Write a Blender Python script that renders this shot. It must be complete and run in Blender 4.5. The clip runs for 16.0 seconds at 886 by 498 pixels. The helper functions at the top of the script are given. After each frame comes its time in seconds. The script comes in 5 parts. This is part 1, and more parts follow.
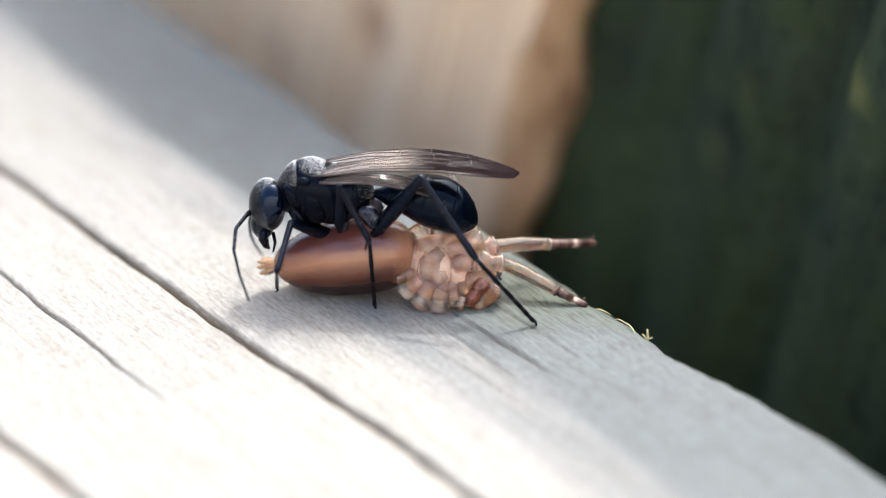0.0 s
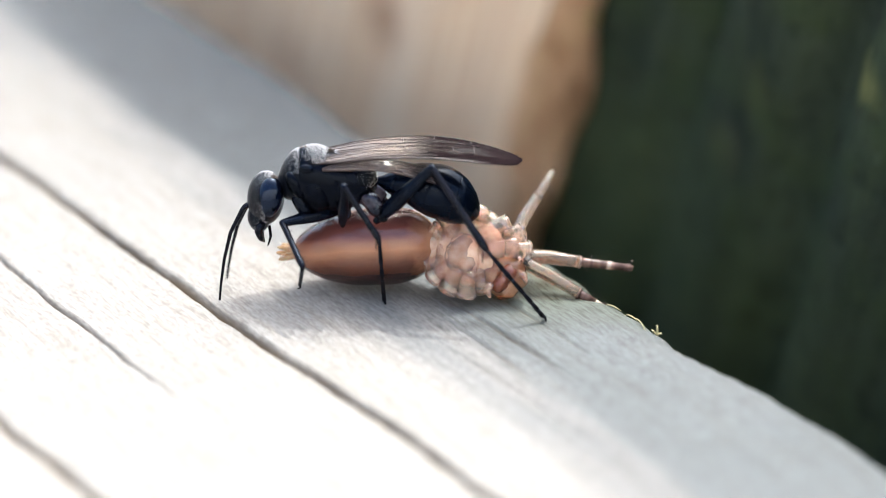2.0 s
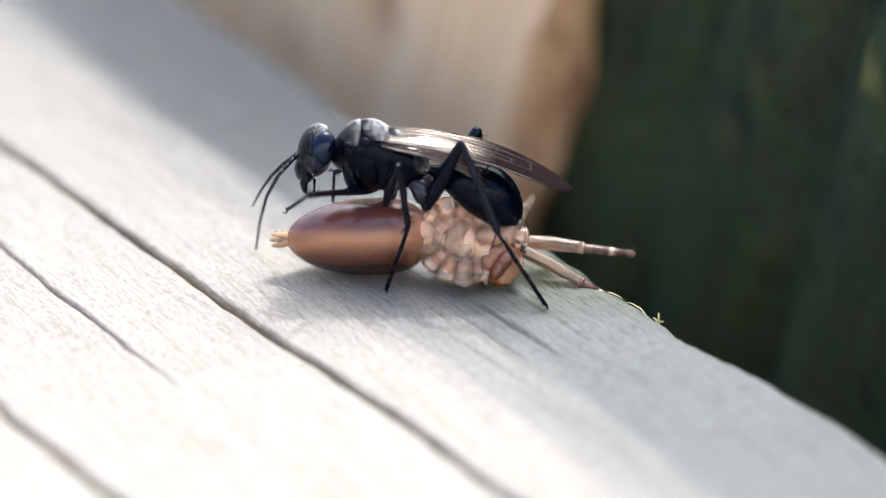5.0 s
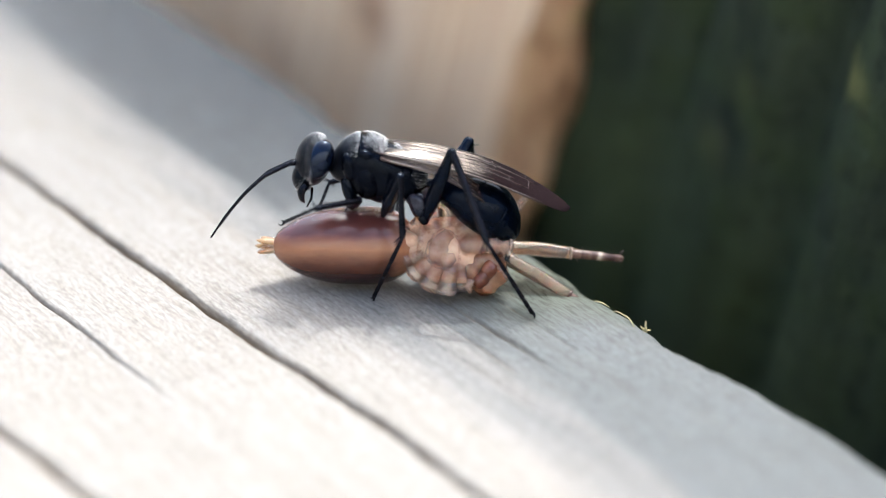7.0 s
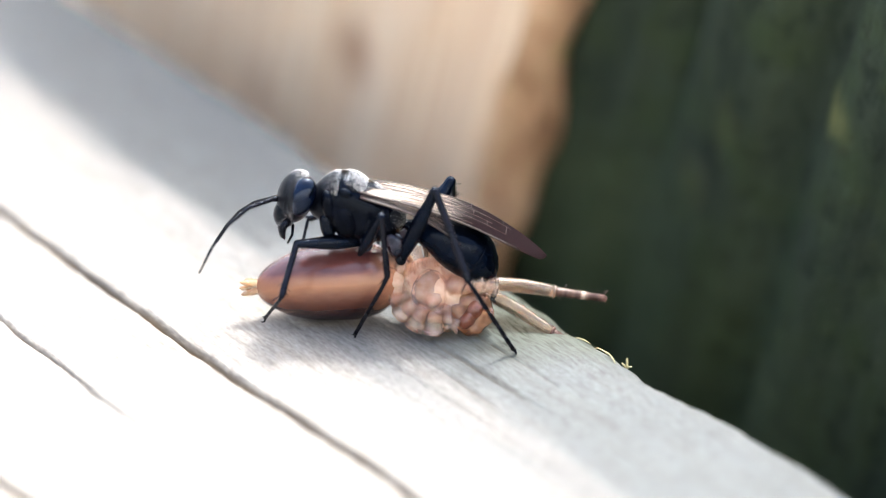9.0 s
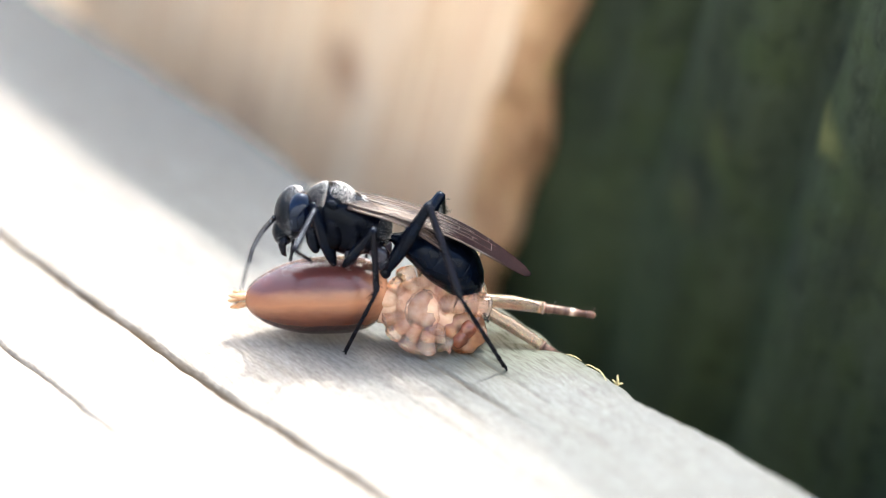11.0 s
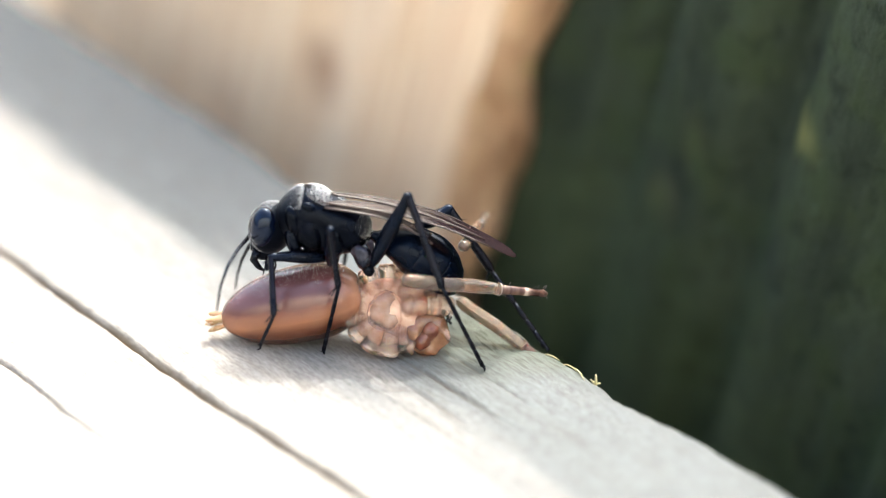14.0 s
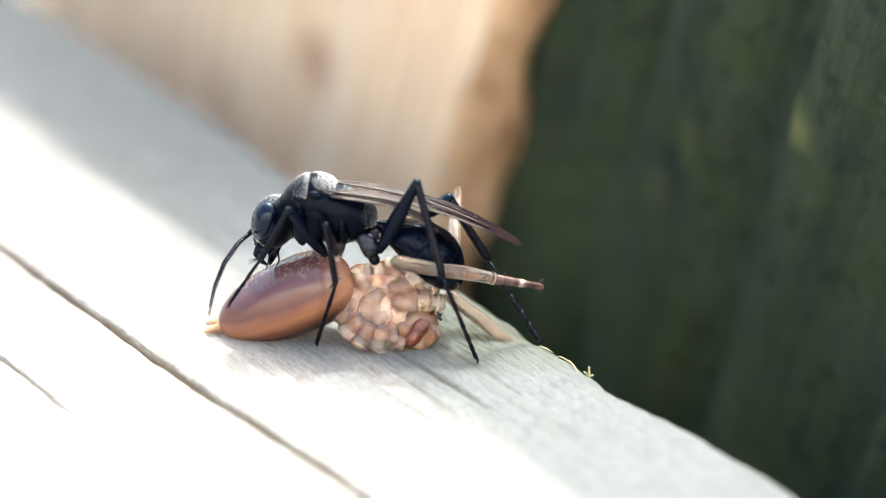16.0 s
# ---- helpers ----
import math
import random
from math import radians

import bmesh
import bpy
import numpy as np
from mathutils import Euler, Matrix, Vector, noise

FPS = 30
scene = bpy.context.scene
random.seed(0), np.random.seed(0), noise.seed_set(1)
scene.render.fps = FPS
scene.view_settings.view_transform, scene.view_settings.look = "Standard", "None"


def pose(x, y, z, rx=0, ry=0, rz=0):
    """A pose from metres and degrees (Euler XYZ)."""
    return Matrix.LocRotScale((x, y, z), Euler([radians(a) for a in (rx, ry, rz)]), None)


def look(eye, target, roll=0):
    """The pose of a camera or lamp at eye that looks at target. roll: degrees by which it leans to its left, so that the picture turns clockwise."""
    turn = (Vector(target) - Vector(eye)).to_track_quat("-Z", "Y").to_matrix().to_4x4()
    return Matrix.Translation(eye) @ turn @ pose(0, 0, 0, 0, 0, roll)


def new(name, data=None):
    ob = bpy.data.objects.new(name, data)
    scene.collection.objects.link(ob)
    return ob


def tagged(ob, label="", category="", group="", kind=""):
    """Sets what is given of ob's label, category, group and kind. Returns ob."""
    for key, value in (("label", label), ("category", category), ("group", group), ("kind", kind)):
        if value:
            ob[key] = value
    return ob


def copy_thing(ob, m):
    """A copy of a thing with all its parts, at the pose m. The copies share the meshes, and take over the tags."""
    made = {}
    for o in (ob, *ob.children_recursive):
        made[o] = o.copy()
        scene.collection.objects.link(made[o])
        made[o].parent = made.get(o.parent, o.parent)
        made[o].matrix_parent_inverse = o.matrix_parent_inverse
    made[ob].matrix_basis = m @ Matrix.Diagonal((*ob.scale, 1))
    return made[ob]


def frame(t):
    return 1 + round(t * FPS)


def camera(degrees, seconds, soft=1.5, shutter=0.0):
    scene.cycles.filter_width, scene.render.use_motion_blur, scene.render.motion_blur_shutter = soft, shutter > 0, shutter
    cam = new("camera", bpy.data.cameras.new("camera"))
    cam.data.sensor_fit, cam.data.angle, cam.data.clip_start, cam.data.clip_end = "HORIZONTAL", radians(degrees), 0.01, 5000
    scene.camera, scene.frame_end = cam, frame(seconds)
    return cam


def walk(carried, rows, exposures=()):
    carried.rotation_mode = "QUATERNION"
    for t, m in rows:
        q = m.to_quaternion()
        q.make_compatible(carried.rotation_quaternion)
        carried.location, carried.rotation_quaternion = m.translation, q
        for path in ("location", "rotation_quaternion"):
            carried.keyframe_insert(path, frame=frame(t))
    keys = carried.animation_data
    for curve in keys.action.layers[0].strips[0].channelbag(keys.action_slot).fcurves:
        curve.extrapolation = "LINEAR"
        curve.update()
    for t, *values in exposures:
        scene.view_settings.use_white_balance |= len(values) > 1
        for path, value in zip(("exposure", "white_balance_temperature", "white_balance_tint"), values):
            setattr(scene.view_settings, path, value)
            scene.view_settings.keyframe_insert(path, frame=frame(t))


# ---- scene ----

MM = 0.001
DEG = math.degrees

# ---- camera ----
# A macro lens held still over the beam; it only turns a little to follow the wasp.
cam = camera(18.0, 16.0, soft=0.95)
cam.data.dof.use_dof = True
cam.data.dof.focus_distance = 0.1190
cam.data.dof.aperture_fstop = 20.0
STAND = pose(3.268 * MM, -108.605 * MM, 52.77 * MM, 65, 0, 0)
TURNS = [(0, 0.000, 0.000), (0.5, 0.000, 0.081), (1, 0.023, 0.150), (1.5, 0.000, 0.150), (2, -0.093, 0.197),
         (2.5, -0.162, 0.278), (3, -0.208, 0.301), (3.5, -0.266, 0.278), (4, -0.301, 0.301), (4.2, -0.313, 0.301),
         (6.3, -0.347, 0.046), (6.5, -0.301, 0.035), (7, -0.162, -0.035), (7.5, -0.069, -0.116), (8, 0.093, -0.150),
         (8.5, 0.231, -0.336), (9, 0.590, -0.417), (9.2, 0.660, -0.417), (11.3, 1.007, -0.660), (11.5, 1.065, -0.683),
         (12, 1.111, -0.660), (12.5, 1.111, -0.660), (13, 1.111, -0.660), (13.5, 1.007, -0.868), (14, 0.926, -1.053),
         (14.5, 0.891, -1.100), (15, 0.764, -1.157), (15.5, 0.741, -1.192), (16, 0.764, -1.192)]
walk(cam, [(t, STAND @ pose(0, 0, 0, rx, ry, 0)) for t, rx, ry in TURNS],
     exposures=[(0, 1.58, 5750, 5), (0.5, 1.54, 5750, 5), (1.5, 1.65, 5750, 5), (2.5, 1.64, 5750, 4), (4, 1.61, 5750, 5), (6.5, 1.41, 5700, 5), (7, 1.48, 5700, 5),
                (8, 1.60, 5700, 6), (8.5, 1.84, 5750, 6), (9.2, 1.98, 5900, 6), (11.5, 2.14, 6150, 5), (12, 2.10, 6200, 5), (12.5, 1.86, 6200, 4),
                (13, 2.16, 6150, 4), (13.5, 1.99, 6100, 4), (14.5, 2.11, 6100, 3), (15.5, 2.08, 6050, 3), (16, 2.21, 6000, 2)])

# ---- world and sun ----
SUN_H = Vector((0.42, 0.908))          # horizontal way to the sun
SUN_EL = 63.5
world = bpy.data.worlds.new("sky")
scene.world = world
world.use_nodes = True
wn = world.node_tree
sky = wn.nodes.new("ShaderNodeTexSky")
sky.sky_type, sky.sun_disc = "NISHITA", False
sky.sun_elevation = radians(SUN_EL)
sky.dust_density, sky.air_density = 8.5, 1.3
sky.sun_rotation = math.atan2(SUN_H.x, SUN_H.y)
wn.links.new(sky.outputs[0], wn.nodes["Background"].inputs[0])
wn.nodes["Background"].inputs[1].default_value = 0.15
sun = new("sun", bpy.data.lights.new("sun", "SUN"))
sun.data.energy, sun.data.angle, sun.data.color = 1.0, radians(0.6), (1.0, 0.95, 0.88)
sun.matrix_world = look((0, 0, 0), (-SUN_H.x, -SUN_H.y, -math.tan(radians(SUN_EL))))


# ---- materials ----
LEAN, MOSS_LEAN = 0.395, 0.285     # by how much the upright boards lean along the beam


class Nodes:
    """A small writer of node materials; lengths in millimetres of the object's own space."""

    def __init__(self, name):
        self.mat = bpy.data.materials.new(name)
        self.mat.use_nodes = True
        self.tree = self.mat.node_tree
        self.bsdf = self.tree.nodes["Principled BSDF"]
        self.out = self.tree.nodes["Material Output"]

    def add(self, kind, **inputs):
        n = self.tree.nodes.new(kind)
        for k, v in inputs.items():
            self.put(n.inputs[k.replace("_", " ")], v)
        return n

    def put(self, socket, v):
        if isinstance(v, bpy.types.NodeSocket):
            self.tree.links.new(v, socket)
        else:
            socket.default_value = v

    def mm(self, sx=1.0, sy=1.0, sz=1.0):
        c = self.add("ShaderNodeTexCoord")
        m = self.add("ShaderNodeMapping", Vector=c.outputs["Object"], Scale=(1000 * sx, 1000 * sy, 1000 * sz))
        return m.outputs[0]

    def noise(self, vec, scale, detail=4.0, rough=0.55):
        return self.add("ShaderNodeTexNoise", Vector=vec, Scale=scale, Detail=detail, Roughness=rough).outputs[0]

    def ramp(self, fac, *stops):
        r = self.add("ShaderNodeValToRGB", Fac=fac)
        e = r.color_ramp.elements
        while len(e) < len(stops):
            e.new(0.5)
        for el, (p, c) in zip(e, stops):
            el.position, el.color = p, (*c, 1) if len(c) == 3 else c
        return r.outputs[0]

    def mix(self, fac, a, b, how="MIX"):
        m = self.tree.nodes.new("ShaderNodeMix")
        m.data_type, m.blend_type = "RGBA", how
        self.put(m.inputs[0], fac)
        self.put(m.inputs[6], a)
        self.put(m.inputs[7], b)
        return m.outputs[2]

    def math(self, op, a, b=0.0):
        m = self.tree.nodes.new("ShaderNodeMath")
        m.operation = op
        self.put(m.inputs[0], a)
        self.put(m.inputs[1], b)
        return m.outputs[0]

    def spot(self, centre, size, strength):
        """A soft round blot, in millimetres."""
        d = self.tree.nodes.new("ShaderNodeVectorMath")
        d.operation = "DISTANCE"
        self.put(d.inputs[0], self.mm())
        d.inputs[1].default_value = centre
        ragged = self.math("ADD", d.outputs["Value"], self.math("MULTIPLY", self.noise(self.mm(), 0.8, 3), 1.2))
        return self.ramp(self.math("DIVIDE", ragged, size * 2), (0.25, g(strength)), (0.75, g(0)))

    def bump(self, height, strength, mm):
        b = self.add("ShaderNodeBump", Height=height, Strength=strength, Distance=mm * MM)
        self.put(self.bsdf.inputs["Normal"], b.outputs[0])

    def set(self, **inputs):
        for k, v in inputs.items():
            self.put(self.bsdf.inputs[k.replace("_", " ")], v)
        return self.mat


def g(v):
    return (v, v, v)


def beam_wood():
    n = Nodes("weathered_beam_wood")
    fib = n.noise(n.mm(0.16, 2.2, 1), 1.6, 6, 0.65)
    bands = n.noise(n.mm(0.02, 0.28, 0.3), 1.0, 3)
    fine = n.noise(n.mm(0.7, 2.5, 2), 3.0, 5, 0.7)
    speck = n.noise(n.mm(1.2, 3.0, 2), 5.0, 3, 0.6)
    col = n.ramp(fib, (0.25, (0.30, 0.26, 0.21)), (0.48, (0.50, 0.465, 0.41)), (0.75, (0.56, 0.535, 0.49)))
    tint = n.ramp(bands, (0.3, (0.60, 0.57, 0.53)), (0.5, (0.56, 0.51, 0.43)), (0.7, (0.60, 0.59, 0.57)))
    col = n.mix(0.18, col, tint)
    col = n.mix(0.75, col, n.ramp(fine, (0.3, g(0.26)), (0.65, g(0.64))), "OVERLAY")
    col = n.mix(n.ramp(speck, (0.25, g(0.65)), (0.36, g(0))), col, (0.22, 0.19, 0.15, 1))
    col = n.mix(1.0, col, (0.53, 0.53, 0.545, 1), "MULTIPLY")
    streaks = n.noise(n.mm(0.014, 0.55, 0.3), 1.0, 4, 0.6)
    col = n.mix(0.12, col, n.mix(1.0, col, n.ramp(streaks, (0.34, (0.70, 0.66, 0.60)), (0.50, g(1.0)), (0.68, (1.08, 1.09, 1.12))), "MULTIPLY"))
    xyz = n.add("ShaderNodeSeparateXYZ", Vector=n.mm())
    # soft shade painted in as a greyer, bluer strip along the rounded edge
    shaded = n.math("ADD", n.math("MULTIPLY", n.math("ADD", xyz.outputs[1], 3.6), 0.10), n.math("MULTIPLY", n.math("SUBTRACT", n.noise(n.mm(0.05, 0.4, 1), 1.0, 3), 0.5), 0.9))
    col = n.mix(n.ramp(shaded, (0.05, g(0)), (0.55, g(1))), col, n.mix(1.0, col, (0.43, 0.49, 0.54, 1), "MULTIPLY"))
    for centre, size, strength in (((3.7, 7.0, -0.3), 3.8, 0.9), ((7.2, 8.9, -1), 2.6, 0.75), ((-2.0, 8.6, -0.8), 1.8, 0.5)):
        patch = n.spot(centre, size, strength)
        col = n.mix(patch, col, (0.080, 0.092, 0.070, 1))
        strands = n.ramp(n.noise(n.mm(0.5, 3.4, 1.5), 1.6, 4, 0.7), (0.40, g(1)), (0.50, g(0)))
        col = n.mix(n.math("MULTIPLY", patch, strands), col, (0.030, 0.030, 0.018, 1))
    # cracks and low dips turn darker brown with depth
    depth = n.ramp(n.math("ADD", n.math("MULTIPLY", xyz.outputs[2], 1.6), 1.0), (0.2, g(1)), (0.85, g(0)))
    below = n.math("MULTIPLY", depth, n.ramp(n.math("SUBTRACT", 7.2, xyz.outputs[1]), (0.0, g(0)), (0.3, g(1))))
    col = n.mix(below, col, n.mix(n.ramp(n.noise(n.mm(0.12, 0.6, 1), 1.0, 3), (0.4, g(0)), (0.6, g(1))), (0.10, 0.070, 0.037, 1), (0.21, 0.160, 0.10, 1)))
    n.bump(n.mix(0.5, fib, fine), 0.8, 0.15)
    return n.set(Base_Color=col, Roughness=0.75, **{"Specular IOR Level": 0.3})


def tan_wood():
    n = Nodes("tan_board_wood")
    lean = n.add("ShaderNodeTexCoord").outputs["Object"]
    p = n.add("ShaderNodeSeparateXYZ", Vector=lean)
    # grain follows the lean of the board
    straight = n.add("ShaderNodeCombineXYZ", X=n.math("SUBTRACT", p.outputs[0], n.math("MULTIPLY", p.outputs[2], LEAN)), Y=p.outputs[1], Z=p.outputs[2])
    wide = n.add("ShaderNodeMapping", Vector=straight.outputs[0], Scale=(420, 420, 16)).outputs[0]
    thin = n.add("ShaderNodeMapping", Vector=straight.outputs[0], Scale=(1600, 1600, 60)).outputs[0]
    grain, fine = n.noise(wide, 1.0, 4, 0.6), n.noise(thin, 1.2, 4, 0.6)
    col = n.ramp(grain, (0.34, (0.60, 0.40, 0.24)), (0.44, (0.86, 0.67, 0.46)), (0.53, (0.74, 0.53, 0.34)), (0.60, (0.90, 0.74, 0.54)), (0.72, (0.87, 0.69, 0.48)))
    col = n.mix(0.35, col, n.ramp(fine, (0.3, g(0.28)), (0.7, g(0.66))), "OVERLAY")
    for centre, size, strength in (((-35.2, 21, -2.9), 2.2, 0.8), ((-17.2, 21, -4.0), 1.9, 0.5), ((-46, 21, -9), 2.5, 0.4)):
        col = n.mix(n.spot(centre, size, strength), col, (0.30, 0.15, 0.085, 1))
    # a reddish stain and a rusty knot beside the ragged edge
    for centre, size, strength in (((-12.9, 21.6, 6.8), 1.6, 0.75), ((-13.8, 21.6, 5.0), 1.6, 0.75), ((-14.8, 21.6, 3.2), 1.5, 0.7)):
        col = n.mix(n.spot(centre, size, strength), col, (0.36, 0.18, 0.10, 1))
    for centre, size, strength in (((-16.4, 21.5, -1.4), 1.4, 0.9), ((-17.3, 21.3, -1.6), 1.2, 0.7), ((-15.4, 21.9, -1.3), 1.5, 0.95)):
        col = n.mix(n.spot(centre, size, strength), col, (0.20, 0.085, 0.018, 1))
    n.bump(grain, 0.5, 0.3)
    return n.set(Base_Color=col, Roughness=0.8)


def bark_edge():
    n = Nodes("brown_board_edge")
    a = n.noise(n.mm(0.4, 0.4, 0.15), 1.4, 5, 0.65)
    col = n.ramp(a, (0.34, (0.15, 0.075, 0.035)), (0.45, (0.44, 0.28, 0.16)), (0.66, (0.68, 0.48, 0.30)))
    lich = n.noise(n.mm(0.4, 0.4, 0.35), 1.0, 3)
    col = n.mix(n.ramp(lich, (0.56, g(0)), (0.66, g(0.85))), col, (0.42, 0.38, 0.13, 1))
    n.bump(a, 0.8, 0.5)
    return n.set(Base_Color=col, Roughness=0.9)


def mossy_wood():
    n = Nodes("dark_green_mossy_wood")
    p = n.add("ShaderNodeSeparateXYZ", Vector=n.add("ShaderNodeTexCoord").outputs["Object"])
    straight = n.add("ShaderNodeCombineXYZ", X=n.math("SUBTRACT", p.outputs[0], n.math("MULTIPLY", p.outputs[2], MOSS_LEAN)), Y=p.outputs[1], Z=p.outputs[2])
    wide = n.add("ShaderNodeMapping", Vector=straight.outputs[0], Scale=(300, 300, 30)).outputs[0]
    grain = n.noise(wide, 1.0, 5, 0.6)
    algae = n.noise(n.mm(0.30, 0.30, 0.22), 1.0, 4, 0.6)
    clumps = n.noise(n.mm(0.75, 0.75, 0.6), 1.0, 4, 0.65)
    col = n.ramp(grain, (0.30, (0.012, 0.016, 0.011)), (0.48, (0.027, 0.038, 0.024)), (0.72, (0.043, 0.059, 0.037)))
    col = n.mix(n.ramp(algae, (0.44, g(0)), (0.64, g(0.7))), col, (0.032, 0.048, 0.019, 1))
    col = n.mix(n.ramp(clumps, (0.30, g(0.75)), (0.48, g(0))), col, (0.012, 0.016, 0.011, 1))
    col = n.mix(n.ramp(clumps, (0.60, g(0)), (0.76, g(0.6))), col, (0.060, 0.078, 0.046, 1))
    for centre, size, strength in (((3.2, 24.2, 5.9), 1.5, 0.5), ((4.4, 23.8, 5.4), 1.2, 0.25), ((-6.5, 23.6, -1.0), 1.6, 0.12), ((-4.0, 23.6, 3.0), 1.4, 0.10)):
        col = n.mix(n.spot(centre, size, strength), col, (0.22, 0.22, 0.075, 1))
    for centre, size, strength in (((-15.5, 23.6, -8.5), 7.0, 0.6), ((-3.0, 23.6, -12.0), 8.0, 0.4)):
        col = n.mix(n.spot(centre, size, strength), col, n.mix(n.ramp(clumps, (0.3, g(0)), (0.7, g(1))), (0.040, 0.058, 0.022, 1), (0.085, 0.105, 0.045, 1)))
    n.bump(n.mix(0.5, grain, clumps), 0.8, 0.8)
    return n.set(Base_Color=col, Roughness=0.95, **{"Specular IOR Level": 0.2})


def ground_earth():
    n = Nodes("pale_ground")
    a = n.noise(n.mm(0.02, 0.02, 0.02), 1.0, 6)
    col = n.ramp(a, (0.3, (0.27, 0.225, 0.17)), (0.7, (0.42, 0.37, 0.29)))
    n.bump(a, 1.0, 20)
    return n.set(Base_Color=col, Roughness=0.95)


# Pale surface for the unseen wall that bounces light.
def bounce_pale():
    n = Nodes("pale_bounce_wall")
    a = n.noise(n.mm(0.02, 0.02, 0.02), 1.0, 5)
    col = n.ramp(a, (0.3, (0.78, 0.69, 0.58)), (0.7, (0.85, 0.77, 0.66)))
    n.bump(n.noise(n.mm(), 0.4, 4), 0.5, 1.0)
    return n.set(Base_Color=col, Roughness=0.9)


def chitin(name, dark, sheen, rough, hair=0.25, shine=0.24):
    n = Nodes(name)
    pits = n.noise(n.mm(), 14, 3)
    dents = n.noise(n.mm(), 3.5, 2)
    patch = n.noise(n.mm(), 1.2, 3)
    col = n.mix(n.ramp(patch, (0.35, g(0)), (0.7, g(1))), (*dark, 1), (*sheen, 1))
    n.bump(n.mix(0.55, pits, dents), hair, 0.05)
    return n.set(Base_Color=col, Roughness=n.ramp(patch, (0.3, g(rough)), (0.7, g(rough + 0.08))),
                 **{"Specular IOR Level": shine, "Specular Tint": (0.54, 0.70, 1.0, 1)})


def pubescence():
    n = Nodes("silvery_pubescent_chitin")
    pits = n.noise(n.mm(), 16, 3, 0.7)
    col = n.mix(n.ramp(pits, (0.42, g(0)), (0.6, g(1))), (0.0012, 0.0015, 0.0026, 1), (0.004, 0.005, 0.009, 1))
    n.bump(pits, 0.3, 0.05)
    return n.set(Base_Color=col, Roughness=0.32, Sheen_Weight=0.03, Sheen_Roughness=0.35, Sheen_Tint=(0.75, 0.85, 1.0, 1), **{"Specular IOR Level": 0.09, "Specular Tint": (0.6, 0.78, 1.0, 1)})


def wing_film():
    n = Nodes("smoky_wing_membrane")
    xyz = n.add("ShaderNodeSeparateXYZ", Vector=n.mm())
    way = n.math("ADD", n.math("DIVIDE", xyz.outputs[0], 9.0), n.math("MULTIPLY", n.math("SUBTRACT", n.noise(n.mm(0.5, 0.9, 1), 1.0, 2), 0.5), 0.12))
    # paler, glossier base and dark, dull tip: wing glare put into the colour
    tip = n.ramp(way, (0.0, g(0)), (0.44, g(0.10)), (0.60, g(1)))
    col = n.ramp(way, (0.05, (0.18, 0.15, 0.145)), (0.40, (0.12, 0.088, 0.078)), (0.54, (0.012, 0.007, 0.008)), (0.95, (0.016, 0.010, 0.011)))
    flutes = n.noise(n.mm(0.18, 2.6, 1), 1.0, 2)
    n.bump(n.mix(0.4, flutes, n.noise(n.mm(0.5, 1.2, 1), 1.0, 2)), 0.55, 0.08)
    return n.set(Base_Color=col, Roughness=n.mix(tip, g(0.14) + (1,), g(0.18) + (1,)), Alpha=n.mix(tip, g(0.55) + (1,), g(0.92) + (1,)), IOR=n.mix(tip, g(1.5) + (1,), g(1.12) + (1,)),
                 **{"Specular IOR Level": n.mix(tip, g(1.0) + (1,), g(0.05) + (1,)), "Specular Tint": (1.0, 0.91, 0.82, 1)})


def abdomen_skin():
    n = Nodes("brown_spider_abdomen_skin")
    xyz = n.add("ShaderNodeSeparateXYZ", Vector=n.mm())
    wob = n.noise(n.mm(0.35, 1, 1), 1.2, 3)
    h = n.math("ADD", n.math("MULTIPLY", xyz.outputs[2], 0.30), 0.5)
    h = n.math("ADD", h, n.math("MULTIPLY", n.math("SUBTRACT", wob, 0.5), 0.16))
    # underside shade is put into the ramp's dark low end; the band is pigment
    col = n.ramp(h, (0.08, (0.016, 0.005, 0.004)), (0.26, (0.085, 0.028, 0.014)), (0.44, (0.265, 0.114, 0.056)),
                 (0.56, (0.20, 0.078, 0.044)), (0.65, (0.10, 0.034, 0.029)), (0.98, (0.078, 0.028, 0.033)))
    fine = n.noise(n.mm(0.6, 3, 3), 3.0, 4)
    col = n.mix(0.06, col, n.ramp(fine, (0.3, g(0.3)), (0.7, g(0.68))), "OVERLAY")
    waist = n.math("ADD", n.math("MULTIPLY", xyz.outputs[0], 0.2), n.math("MULTIPLY", wob, 0.3))
    col = n.mix(n.ramp(waist, (0.56, g(0)), (0.80, g(0.75))), col, (0.42, 0.22, 0.135, 1))
    pits = n.noise(n.mm(), 12, 2)
    n.bump(pits, 0.25, 0.03)
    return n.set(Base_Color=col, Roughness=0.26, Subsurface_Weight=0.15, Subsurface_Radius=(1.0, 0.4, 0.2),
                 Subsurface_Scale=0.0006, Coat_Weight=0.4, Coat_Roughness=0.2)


def flesh(name, a, b, rough=0.28, sss=0.5, clear=0.0, bend_index=1.38, wet=0.5):
    n = Nodes(name)
    mott = n.noise(n.mm(), 1.6, 4)
    pits = n.noise(n.mm(), 3.2, 3, 0.6)
    col = n.ramp(mott, (0.33, a), (0.66, b))
    n.bump(n.mix(0.25, pits, n.noise(n.mm(), 9, 3, 0.6)), 0.25, 0.12)
    return n.set(Base_Color=col, Roughness=rough, Subsurface_Weight=sss, Subsurface_Radius=(1.0, 0.5, 0.28),
                 Subsurface_Scale=0.0014, Coat_Weight=wet, Coat_Roughness=0.03, Coat_IOR=1.5, Transmission_Weight=clear, IOR=bend_index)


